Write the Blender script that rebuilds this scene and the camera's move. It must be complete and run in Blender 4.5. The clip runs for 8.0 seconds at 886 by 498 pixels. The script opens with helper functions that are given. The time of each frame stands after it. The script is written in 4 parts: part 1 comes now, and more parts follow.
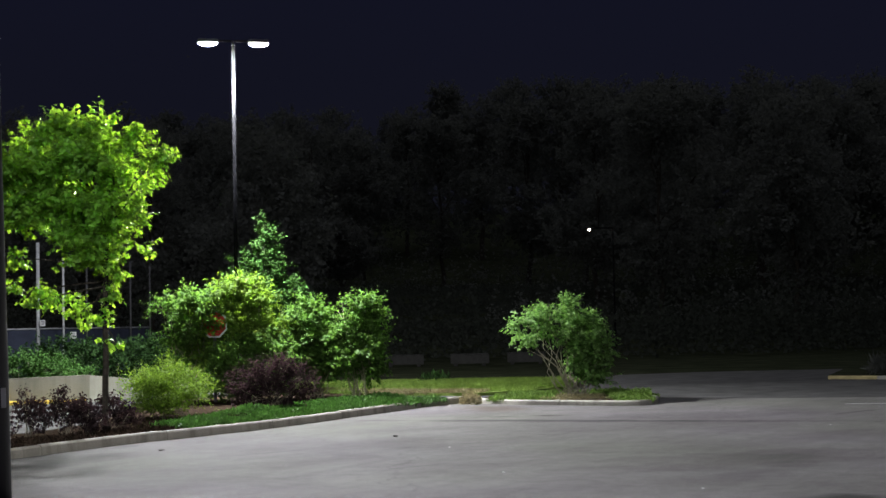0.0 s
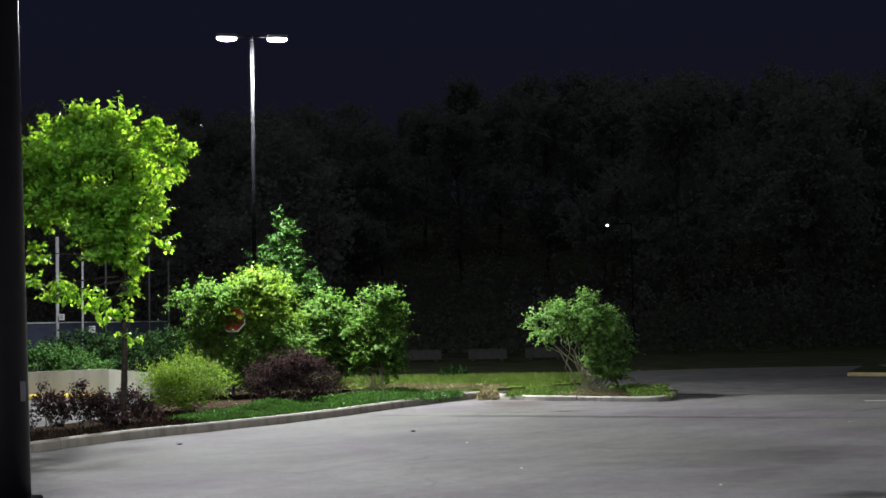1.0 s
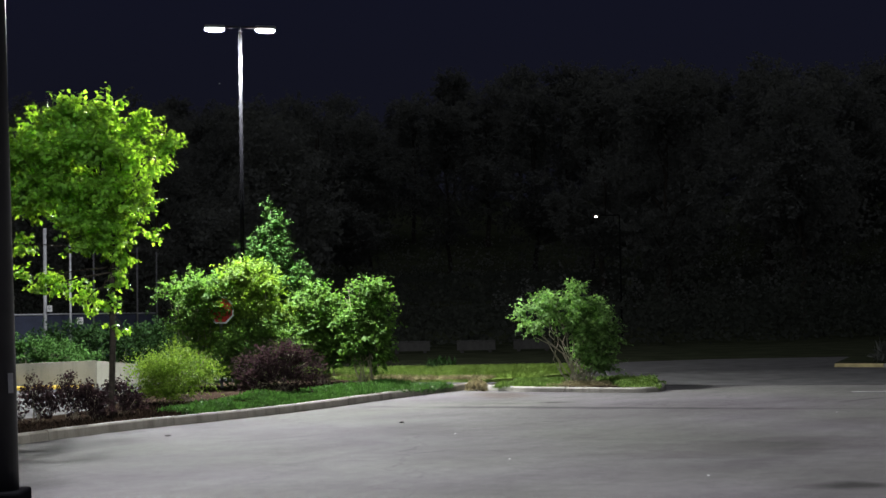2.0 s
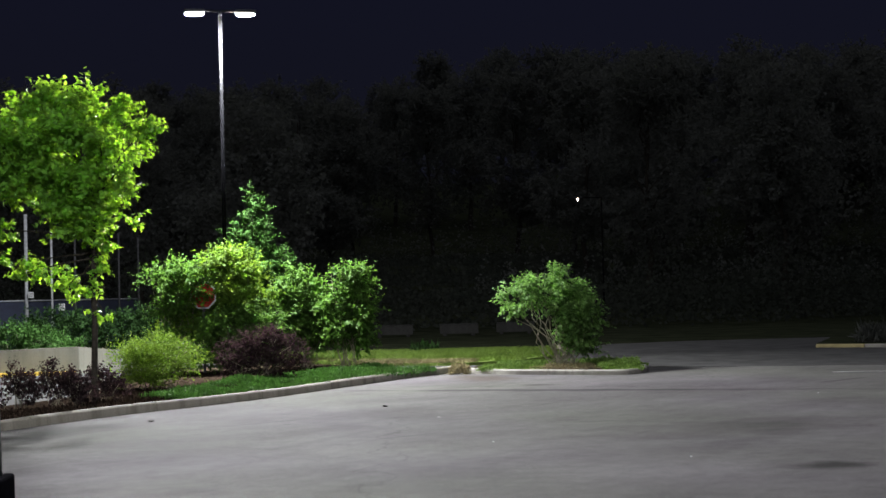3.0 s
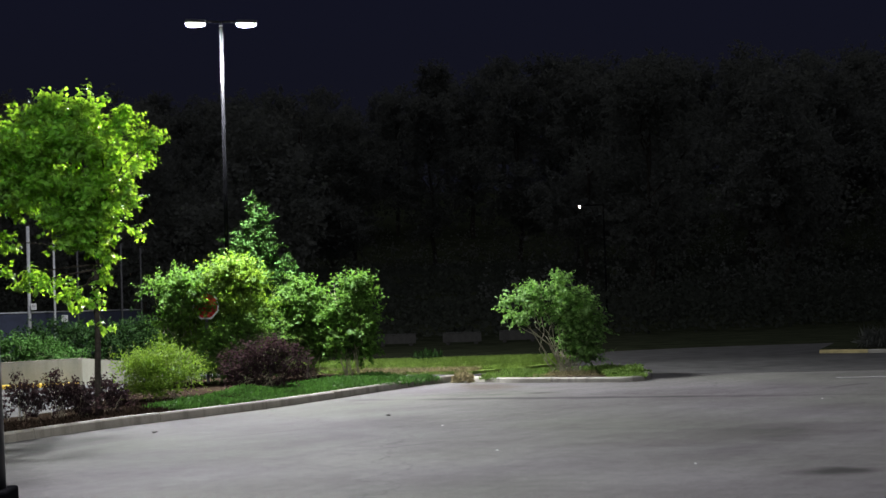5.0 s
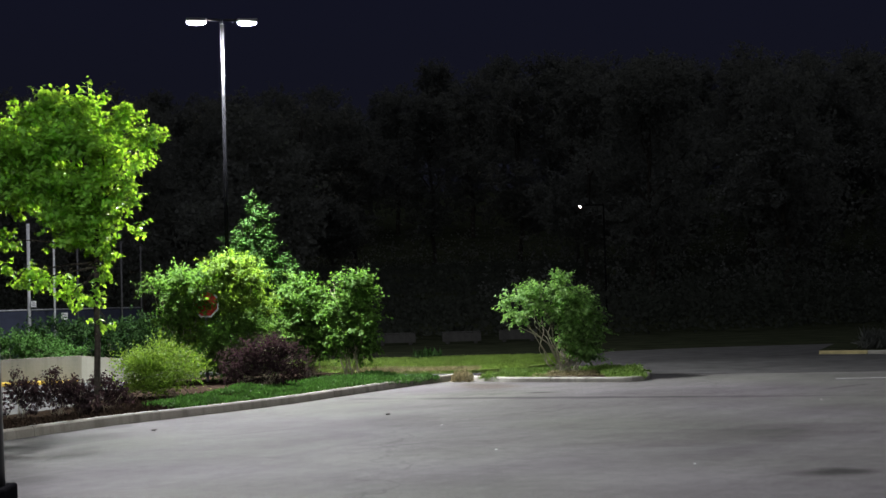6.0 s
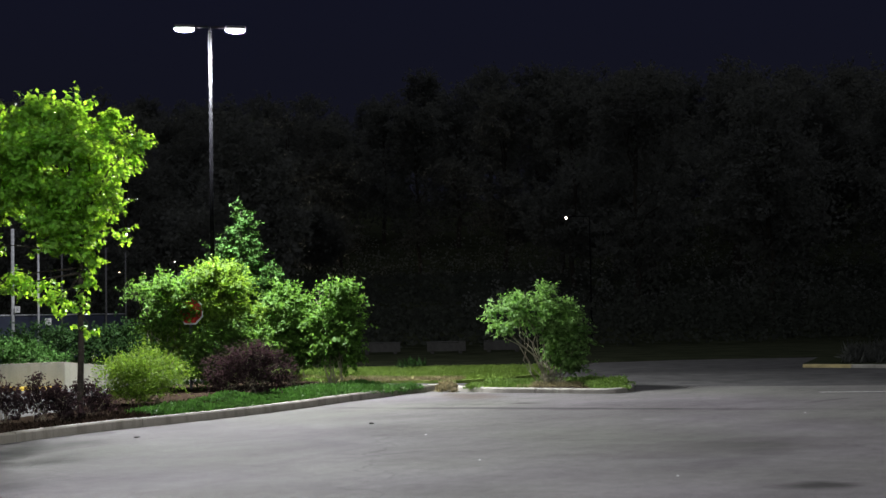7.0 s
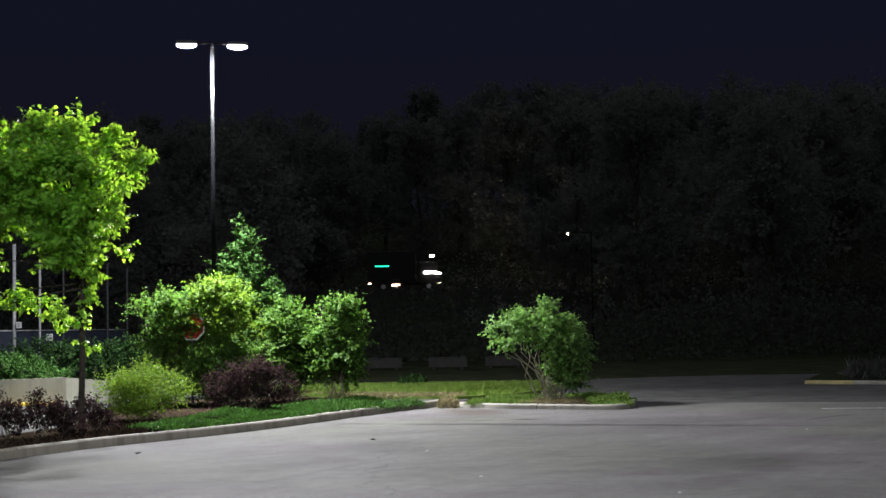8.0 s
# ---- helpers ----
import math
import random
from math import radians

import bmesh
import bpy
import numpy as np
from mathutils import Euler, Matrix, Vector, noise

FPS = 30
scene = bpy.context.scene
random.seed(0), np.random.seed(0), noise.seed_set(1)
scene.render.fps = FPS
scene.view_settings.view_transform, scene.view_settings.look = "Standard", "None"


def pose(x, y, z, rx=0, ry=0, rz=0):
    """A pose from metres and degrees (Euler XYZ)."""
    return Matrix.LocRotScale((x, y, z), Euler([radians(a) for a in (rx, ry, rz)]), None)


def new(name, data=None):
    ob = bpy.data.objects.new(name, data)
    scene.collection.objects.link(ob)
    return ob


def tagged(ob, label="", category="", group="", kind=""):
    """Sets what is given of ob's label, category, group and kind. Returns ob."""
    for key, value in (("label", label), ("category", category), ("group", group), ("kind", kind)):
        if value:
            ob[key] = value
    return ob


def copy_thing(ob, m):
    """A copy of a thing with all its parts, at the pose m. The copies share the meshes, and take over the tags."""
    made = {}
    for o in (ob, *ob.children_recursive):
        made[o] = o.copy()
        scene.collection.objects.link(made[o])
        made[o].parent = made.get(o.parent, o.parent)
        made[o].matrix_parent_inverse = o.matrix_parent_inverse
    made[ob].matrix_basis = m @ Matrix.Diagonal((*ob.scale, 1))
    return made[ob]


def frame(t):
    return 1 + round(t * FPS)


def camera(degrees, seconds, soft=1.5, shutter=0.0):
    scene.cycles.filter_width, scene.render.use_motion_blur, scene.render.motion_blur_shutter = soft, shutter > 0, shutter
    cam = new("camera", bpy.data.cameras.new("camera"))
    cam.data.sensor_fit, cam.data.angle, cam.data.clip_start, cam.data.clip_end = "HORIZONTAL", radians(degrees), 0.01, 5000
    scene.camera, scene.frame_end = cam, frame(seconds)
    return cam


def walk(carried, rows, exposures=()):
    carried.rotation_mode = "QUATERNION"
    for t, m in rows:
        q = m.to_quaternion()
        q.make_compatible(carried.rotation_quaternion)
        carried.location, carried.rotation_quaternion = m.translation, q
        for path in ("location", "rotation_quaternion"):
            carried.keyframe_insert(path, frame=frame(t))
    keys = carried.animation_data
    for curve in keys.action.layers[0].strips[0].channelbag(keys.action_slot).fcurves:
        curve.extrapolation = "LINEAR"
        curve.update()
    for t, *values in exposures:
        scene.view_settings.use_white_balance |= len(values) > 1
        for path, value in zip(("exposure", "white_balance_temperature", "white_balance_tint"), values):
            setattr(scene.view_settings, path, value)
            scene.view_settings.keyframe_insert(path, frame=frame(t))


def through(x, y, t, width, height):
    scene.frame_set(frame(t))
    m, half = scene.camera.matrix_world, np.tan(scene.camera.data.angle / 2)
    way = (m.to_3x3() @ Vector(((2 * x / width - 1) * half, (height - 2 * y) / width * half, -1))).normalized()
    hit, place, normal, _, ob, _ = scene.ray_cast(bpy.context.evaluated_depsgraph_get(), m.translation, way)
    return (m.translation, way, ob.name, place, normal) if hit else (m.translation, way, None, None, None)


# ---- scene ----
cam = camera(35.0, 8.0, soft=1.55)
EYE = (0.0, 0.0, 1.6)
# seconds, yaw, pitch above level, roll: a hand-held camera that stands on one spot
ROWS = [
    (0.0, 0.000, 3.085, -1.200), (0.5, 0.078, 2.992, -0.719), (0.8, 0.430, 2.920, -0.930), (1.0, 0.741, 2.907, -1.005), (1.1, 0.842, 2.900, -1.000), (1.3, 0.520, 2.880, -0.980), (1.5, 0.461, 2.857, -0.970),
    (3.0, -0.430, 1.860, -1.449), (3.5, -0.541, 1.887, -1.688), (4.0, -0.549, 2.421, -1.510), (4.5, -0.353, 2.289, -1.965),
    (6.0, -0.342, 2.181, -1.635), (6.5, -0.448, 2.271, -1.613), (7.0, -0.934, 2.564, -1.036), (7.5, -1.122, 3.057, -1.260),
    (8.0, -0.881, 3.211, -0.984),
]
walk(cam, [(t, pose(*EYE, 0, 0, yaw) @ pose(0, 0, 0, 90 + pitch) @ pose(0, 0, 0, 0, 0, roll)) for t, yaw, pitch, roll in ROWS])

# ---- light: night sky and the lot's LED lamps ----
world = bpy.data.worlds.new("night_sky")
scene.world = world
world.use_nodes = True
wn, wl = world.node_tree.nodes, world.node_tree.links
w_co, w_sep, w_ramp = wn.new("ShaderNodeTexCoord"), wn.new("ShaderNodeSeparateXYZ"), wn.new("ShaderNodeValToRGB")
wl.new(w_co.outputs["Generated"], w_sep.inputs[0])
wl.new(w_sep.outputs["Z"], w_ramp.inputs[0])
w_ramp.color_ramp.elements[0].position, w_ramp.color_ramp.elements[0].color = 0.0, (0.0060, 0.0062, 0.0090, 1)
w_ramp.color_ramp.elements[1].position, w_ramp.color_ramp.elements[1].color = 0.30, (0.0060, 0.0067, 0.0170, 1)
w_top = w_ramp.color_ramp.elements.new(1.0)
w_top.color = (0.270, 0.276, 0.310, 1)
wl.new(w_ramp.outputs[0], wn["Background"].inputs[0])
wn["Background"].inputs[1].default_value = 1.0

FAR_WATTS, BACK_WATTS, NEAR_FILL_WATTS = 2300.0, 900.0, 520.0
LED_COLOUR = (0.97, 0.99, 1.005)


# ---- materials ----
class Mat:
    """A node material, with short ways to add nodes."""

    def __init__(self, name, rough=0.7, metal=0.0, spec=0.4):
        self.m = bpy.data.materials.new(name)
        self.m.use_nodes = True
        self.n, self.l = self.m.node_tree.nodes, self.m.node_tree.links
        self.b = self.n["Principled BSDF"]
        self.b.inputs["Roughness"].default_value = rough
        self.b.inputs["Metallic"].default_value = metal
        self.b.inputs["Specular IOR Level"].default_value = spec
        co = self.n.new("ShaderNodeTexCoord")
        self.co = co.outputs["Object"]

    def scaled(self, sx, sy, sz, turn=0.0, at=(0, 0, 0)):
        k = self.n.new("ShaderNodeMapping")
        k.inputs["Scale"].default_value = (sx, sy, sz)
        k.inputs["Rotation"].default_value = (0, 0, radians(turn))
        k.inputs["Location"].default_value = at
        self.l.new(self.co, k.inputs[0])
        return k.outputs[0]

    def streaks(self, along, across, turn):
        k = self.n.new("ShaderNodeMapping")
        k.vector_type = "TEXTURE"
        k.inputs["Scale"].default_value = (along, across, 1)
        k.inputs["Rotation"].default_value = (0, 0, radians(turn))
        self.l.new(self.co, k.inputs[0])
        return k.outputs[0]

    def noise(self, scale, detail=4, rough=0.55, co=None):
        k = self.n.new("ShaderNodeTexNoise")
        k.inputs["Scale"].default_value, k.inputs["Detail"].default_value, k.inputs["Roughness"].default_value = scale, detail, rough
        self.l.new(co or self.co, k.inputs["Vector"])
        return k.outputs["Fac"]

    def ramp(self, fac, *stops):
        k = self.n.new("ShaderNodeValToRGB")
        e = k.color_ramp.elements
        while len(e) < len(stops):
            e.new(0.5)
        for el, (p, c) in zip(e, stops):
            el.position, el.color = p, (*c, 1) if isinstance(c, tuple) else (c, c, c, 1)
        self.l.new(fac, k.inputs[0])
        return k.outputs[0]

    def mix(self, a, b, fac=1.0, how="MULTIPLY"):
        k = self.n.new("ShaderNodeMix")
        k.data_type, k.blend_type = "RGBA", how
        for i, v in ((6, a), (7, b), (0, fac)):
            if isinstance(v, bpy.types.NodeSocket):
                self.l.new(v, k.inputs[i])
            elif i:
                k.inputs[i].default_value = (*v, 1)
            else:
                k.inputs[i].default_value = v
        return k.outputs[2]

    def bump(self, height, strength=0.4, distance=0.01):
        k = self.n.new("ShaderNodeBump")
        k.inputs["Strength"].default_value, k.inputs["Distance"].default_value = strength, distance
        self.l.new(height, k.inputs["Height"])
        self.l.new(k.outputs[0], self.b.inputs["Normal"])
        return k.outputs[0]

    def colour(self, socket):
        self.l.new(socket, self.b.inputs["Base Color"])
        return self


def mat_plain(name, c, rough=0.6, metal=0.0, vary=0.25, scale=6.0, spec=0.4, relief=0.15):
    k = Mat(name, rough, metal, spec)
    lo = tuple(v * (1 - vary) for v in c)
    hi = tuple(min(1, v * (1 + vary)) for v in c)
    k.colour(k.mix(k.ramp(k.noise(scale), (0.3, lo), (0.7, hi)), k.ramp(k.noise(scale * 12, 3), (0.3, 0.8), (0.7, 1.0))))
    k.bump(k.noise(scale * 20, 3), relief, 0.004)
    return k.m


def mat_leaf(name, c, through, vary=0.4, rough=0.55, share=0.42, gloss=0.16):
    """Thin leaf: gloss and diffuse on top, light passing through, each leaf of its own tone."""
    k = Mat(name, rough, 0, gloss)
    g = k.n.new("ShaderNodeNewGeometry")
    tone = k.ramp(g.outputs["Random Per Island"], (0.0, tuple(v * (1 - vary) for v in c)), (0.6, c), (1.0, tuple(min(1, v * (1 + vary)) for v in c)))
    patch = k.ramp(k.noise(2.2, 2), (0.3, 0.72), (0.7, 1.12))
    k.colour(k.mix(tone, patch))
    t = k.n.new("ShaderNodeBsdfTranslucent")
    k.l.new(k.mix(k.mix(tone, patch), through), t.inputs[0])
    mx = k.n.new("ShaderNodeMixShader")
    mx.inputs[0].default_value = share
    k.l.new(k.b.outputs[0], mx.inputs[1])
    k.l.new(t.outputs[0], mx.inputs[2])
    k.l.new(mx.outputs[0], k.n["Material Output"].inputs[0])
    return k.m


def mat_glow(name, c, strength):
    m = bpy.data.materials.new(name)
    m.use_nodes = True
    b = m.node_tree.nodes["Principled BSDF"]
    b.inputs["Base Color"].default_value = (*c, 1)
    b.inputs["Emission Color"].default_value = (*c, 1)
    b.inputs["Emission Strength"].default_value = strength
    return m


DARK_MARKS = [
    (2.3, 22.85, 9.6, 0.60, -18, (0.42, 0.42, 0.43)), (3.45, 12.5, 0.95, 0.75, 10, (0.26, 0.26, 0.25)), (1.8, 24.35, 1.0, 0.5, -4, (0.4, 0.4, 0.37)),
    (-0.3, 16.1, 1.4, 0.10, 40, (0.62, 0.62, 0.64)), (0.9, 26.6, 1.5, 2.6, 15, (0.74, 0.67, 0.58)), (-2.2, 18.3, 1.8, 0.12, 41, (0.72, 0.72, 0.74)),
    (3.2, 16.0, 5.2, 2.0, 28, (0.68, 0.68, 0.66)), (6.9, 23.7, 1.7, 0.22, 43, (0.62, 0.62, 0.62)), (-0.4, 30.7, 3.4, 0.9, -38, (0.42, 0.41, 0.40)), (-4.75, 17.6, 2.6, 1.3, 70, (0.42, 0.42, 0.41)), (-5.4, 16.6, 1.5, 0.8, 60, (0.5, 0.5, 0.5)), (-4.5, 19.6, 0.9, 0.4, 64, (0.6, 0.6, 0.6)),
]


def mat_asphalt():
    k = Mat("worn_asphalt", 0.86, 0, 0.12)
    mottle = k.mix(k.ramp(k.noise(5, 4, 0.6), (0.3, 0.86), (0.7, 1.08)), k.ramp(k.noise(28, 3, 0.6), (0.3, 0.84), (0.7, 1.1)))
    stones = k.ramp(k.noise(150, 2, 0.7), (0.30, 0.62), (0.68, 1.2))
    blot = k.ramp(k.noise(0.45, 5, 0.6), (0.30, (0.120, 0.117, 0.116)), (0.5, (0.156, 0.152, 0.149)), (0.70, (0.184, 0.180, 0.176)))
    lanes = k.ramp(k.noise(1.0, 4, 0.6, k.streaks(8.0, 1.3, 8)), (0.32, 0.90), (0.5, 0.98), (0.7, 1.03))
    worn = k.ramp(k.noise(1.0, 3, 0.5, k.streaks(9.0, 2.2, 33)), (0.34, 0.86), (0.5, 1.0), (0.66, 1.08))
    oil = k.ramp(k.noise(0.9, 3, 0.5, k.scaled(0.6, 1.0, 1, 0, (7, 3, 0))), (0.25, 0.7), (0.36, 1.0))
    v = k.n.new("ShaderNodeTexVoronoi")
    v.feature = "DISTANCE_TO_EDGE"
    v.inputs["Scale"].default_value = 0.16
    wob = k.n.new("ShaderNodeVectorMath")
    wob.operation = "ADD"
    w3 = k.n.new("ShaderNodeTexNoise")
    w3.inputs["Scale"].default_value, w3.inputs["Detail"].default_value = 1.4, 4
    k.l.new(k.co, w3.inputs["Vector"])
    k.l.new(k.co, wob.inputs[0])
    k.l.new(w3.outputs["Color"], wob.inputs[1])
    k.l.new(wob.outputs[0], v.inputs["Vector"])
    crack = k.ramp(v.outputs["Distance"], (0.0, 0.72), (0.004, 1.0))
    sweep = k.ramp(k.noise(1.0, 4, 0.65, k.streaks(6.0, 0.35, 60)), (0.30, 0.90), (0.5, 1.0), (0.70, 1.05))
    tone = k.mix(k.mix(k.mix(k.mix(k.mix(k.mix(k.mix(blot, mottle), lanes), worn), sweep), oil), stones), crack)
    wave = k.noise(1.3, 4, 0.6)
    # thin seams, dark bands and patches, and muddy runs: middle, length, width, turn, tone left
    for x, y, ln, wd, turn, left in DARK_MARKS:
        near = k.n.new("ShaderNodeVectorMath")
        near.operation = "LENGTH"
        mp = k.n.new("ShaderNodeMapping")
        mp.vector_type = "TEXTURE"
        mp.inputs["Location"].default_value = (x, y, 0)
        mp.inputs["Rotation"].default_value = (0, 0, radians(turn))
        mp.inputs["Scale"].default_value = (ln / 2, wd / 2, 1)
        k.l.new(k.co, mp.inputs[0])
        k.l.new(mp.outputs[0], near.inputs[0])
        add = k.n.new("ShaderNodeMath")
        add.operation = "MULTIPLY_ADD"
        add.inputs[1].default_value, add.inputs[2].default_value = 1.5, -0.75
        k.l.new(wave, add.inputs[0])
        both = k.n.new("ShaderNodeMath")
        k.l.new(near.outputs["Value"], both.inputs[0])
        k.l.new(add.outputs[0], both.inputs[1])
        tone = k.mix(tone, k.ramp(both.outputs[0], (0.35, left), (1.0, (1.0, 1.0, 1.0))))
    tint = k.ramp(k.noise(0.16, 2), (0.36, (1.05, 0.98, 1.07)), (0.60, (0.99, 1.0, 0.92)))
    k.colour(k.mix(tone, tint))
    k.l.new(k.ramp(k.noise(0.8, 4), (0.3, 0.82), (0.7, 0.92)), k.b.inputs["Roughness"])
    k.bump(k.noise(170, 3, 0.7), 0.45, 0.006)
    return k.m


def mat_concrete(name, c, stain=0.6):
    k = Mat(name, 0.85, 0, 0.3)
    base = k.ramp(k.noise(1.3, 5), (0.3, tuple(v * 0.78 for v in c)), (0.7, c))
    drip = k.ramp(k.noise(1.0, 4, 0.6, k.scaled(5, 5, 0.5)), (0.3, stain), (0.55, 1.0))
    k.colour(k.mix(k.mix(base, drip), k.ramp(k.noise(60, 3), (0.3, 0.82), (0.7, 1.06))))
    k.bump(k.noise(45, 4), 0.35, 0.006)
    return k.m


M_ASPHALT = mat_asphalt()
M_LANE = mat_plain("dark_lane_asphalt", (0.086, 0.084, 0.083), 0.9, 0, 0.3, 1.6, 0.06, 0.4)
M_KERB = mat_concrete("kerb_concrete", (0.43, 0.41, 0.36))
M_KERB_DARK = mat_concrete("weathered_kerb_concrete", (0.40, 0.37, 0.31), 0.6)
M_WALL = mat_concrete("wall_concrete", (0.25, 0.245, 0.200), 0.8)
M_YELLOW = mat_plain("worn_yellow_paint", (0.50, 0.34, 0.045), 0.7, 0, 0.4, 5)
M_PALE_YELLOW = mat_plain("faded_yellow_paint", (0.50, 0.42, 0.20), 0.75, 0, 0.35, 4)
M_WHITE_LINE = mat_plain("worn_white_paint", (0.50, 0.50, 0.48), 0.7, 0, 0.4, 7)
M_EARTH = mat_plain("bark_mulch", (0.030, 0.021, 0.015), 0.95, 0, 0.5, 9, 0.0, 0.8)
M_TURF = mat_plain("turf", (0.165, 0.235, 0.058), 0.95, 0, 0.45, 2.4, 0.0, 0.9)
# the field's lack of light is put into its base colour
M_FIELD = mat_plain("unlit_dark_field", (0.036, 0.041, 0.024), 0.95, 0, 0.4, 0.8, 0.0, 0.6)
M_BARK = mat_plain("grey_brown_bark", (0.052, 0.045, 0.036), 0.9, 0, 0.4, 14, 0.2, 0.8)
M_STEM = mat_plain("pale_shrub_stem", (0.32, 0.29, 0.22), 0.85, 0, 0.3, 16, 0.2, 0.6)
M_POLE = mat_plain("dark_bronze_pole_paint", (0.005, 0.005, 0.006), 0.25, 0.0, 0.2, 8, 0.045, 0.0)
M_NEAR_POLE = mat_plain("satin_dark_pole_paint", (0.040, 0.040, 0.050), 0.32, 0.0, 0.2, 8, 0.5, 0.02)
M_BASE = mat_plain("matt_dark_base_paint", (0.022, 0.021, 0.025), 0.85, 0, 0.2, 8, 0.0)
M_HEAD = mat_plain("dark_lamp_housing", (0.06, 0.06, 0.062), 0.4, 0.5, 0.15, 8)
M_GALV = mat_plain("galvanised_steel", (0.62, 0.63, 0.66), 0.5, 0.2, 0.2, 10)
# post steel with dim light put into its colour
M_DIM_POST = mat_plain("dim_grey_post", (0.09, 0.09, 0.095), 0.7, 0, 0.2, 10)
M_SCREEN = mat_plain("navy_windscreen_mesh", (0.035, 0.042, 0.075), 0.85, 0, 0.25, 3)
M_SIGN_WHITE = mat_plain("white_sign_plate", (0.75, 0.75, 0.76), 0.5, 0, 0.08, 5)
M_RED = mat_plain("red_reflective_sheet", (0.50, 0.028, 0.02), 0.45, 0, 0.15, 6)
M_LED = mat_glow("led_lens", (0.86, 0.93, 1.0), 30.0)
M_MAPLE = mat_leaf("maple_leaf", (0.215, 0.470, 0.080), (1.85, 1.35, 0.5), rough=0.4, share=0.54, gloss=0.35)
M_OAKGREEN = mat_leaf("blue_green_leaf", (0.056, 0.122, 0.032), (1.2, 1.3, 0.8), share=0.35, gloss=0.05)
M_YG = mat_leaf("yellow_green_leaf", (0.142, 0.246, 0.040), (1.3, 1.25, 0.6), share=0.45, gloss=0.1)
M_SHRUB = mat_leaf("mid_green_leaf", (0.100, 0.196, 0.043), (1.3, 1.3, 0.8), share=0.38, gloss=0.06)
M_ISLE = mat_leaf("grey_green_leaf", (0.190, 0.330, 0.105), (1.2, 1.3, 0.8), share=0.4)
M_LIME = mat_leaf("lime_leaf", (0.175, 0.285, 0.042), (1.2, 1.2, 0.8), share=0.35, gloss=0.03)
M_PURPLE = mat_leaf("purple_barberry_leaf", (0.050, 0.036, 0.038), (1.2, 0.9, 0.9), share=0.35, gloss=0.0)
M_JUNIPER = mat_leaf("juniper_sprig", (0.078, 0.175, 0.042), (1.1, 1.2, 0.8), share=0.2, gloss=0.1)
M_COVER = mat_leaf("island_cover_leaf", (0.170, 0.275, 0.065), (1.1, 1.1, 0.8), share=0.25, gloss=0.1)
M_HEDGE = mat_leaf("dark_hedge_leaf", (0.036, 0.080, 0.024), (1.1, 1.2, 0.8), share=0.2, gloss=0.08)
M_BLADE = mat_leaf("grass_blade", (0.235, 0.350, 0.075), (1.2, 1.2, 0.8), share=0.25)
M_STRAW = mat_leaf("straw_blade", (0.38, 0.325, 0.185), (1.0, 1.0, 0.9), share=0.2)
M_WOOD_LEAF = mat_leaf("wood_leaf", (0.165, 0.172, 0.160), (1.0, 1.0, 0.9), vary=0.06, rough=0.9, share=0.5, gloss=0.0)
M_CHIP = mat_leaf("bark_chip", (0.045, 0.032, 0.024), (1.0, 0.9, 0.8), vary=0.5, rough=0.95, share=0.05, gloss=0.0)
M_BENCH = mat_plain("weathered_bench_concrete", (0.046, 0.045, 0.042), 0.85)
M_BUSH = mat_leaf("dull_bush_leaf", (0.062, 0.069, 0.057), (1.0, 1.0, 0.9), vary=0.12, rough=0.9, share=0.4, gloss=0.0)
M_MOTH = mat_plain("moth_scales", (0.05, 0.046, 0.038), 0.85)
M_RUBBER = mat_plain("tyre_rubber", (0.02, 0.02, 0.02), 0.8)
M_TRUCK = mat_plain("dark_truck_paint", (0.008, 0.008, 0.009), 0.7, 0.0)
M_GLASS = mat_plain("dark_glass", (0.015, 0.018, 0.02), 0.1, 0, 0.1)
M_PAPER = mat_plain("litter_paper", (0.7, 0.7, 0.68), 0.8)
M_DARKBIT = mat_plain("dark_litter", (0.03, 0.026, 0.022), 0.9)
M_FARLAMP = mat_glow("far_lamp_glow", (1.0, 0.76, 0.6), 60.0)
M_HEADLIGHT = mat_glow("headlight_glow", (1.0, 0.93, 0.86), 30.0)
M_BEAM = mat_glow("headlamp_beam_glow", (1.0, 0.86, 0.66), 2600.0)
M_MARKER = mat_glow("marker_glow", (1.0, 0.62, 0.5), 9.0)
M_GREENLED = mat_glow("green_led_glow", (0.02, 0.75, 0.42), 2.2)


# ---- mesh helpers ----
def mesh_of(name, verts, faces, material, smooth=False):
    me = bpy.data.meshes.new(name)
    me.from_pydata([tuple(v) for v in verts], [], [tuple(f) for f in faces])
    me.materials.append(material)
    if smooth:
        me.polygons.foreach_set("use_smooth", [True] * len(me.polygons))
    me.update()
    return me


def part(name, bm, material, parent, label="", m=None, smooth=False):
    """Links a bmesh, or a ready mesh, as one object under a thing."""
    if isinstance(bm, bmesh.types.BMesh):
        me = bpy.data.meshes.new(name)
        bmesh.ops.recalc_face_normals(bm, faces=bm.faces)
        bm.to_mesh(me)
        bm.free()
        me.materials.append(material)
        if smooth:
            me.polygons.foreach_set("use_smooth", [True] * len(me.polygons))
    else:
        me = bm
    ob = new(name, me)
    ob.parent = parent
    if m is not None:
        ob.matrix_basis = m
    if label:
        ob["label"] = label
    return ob


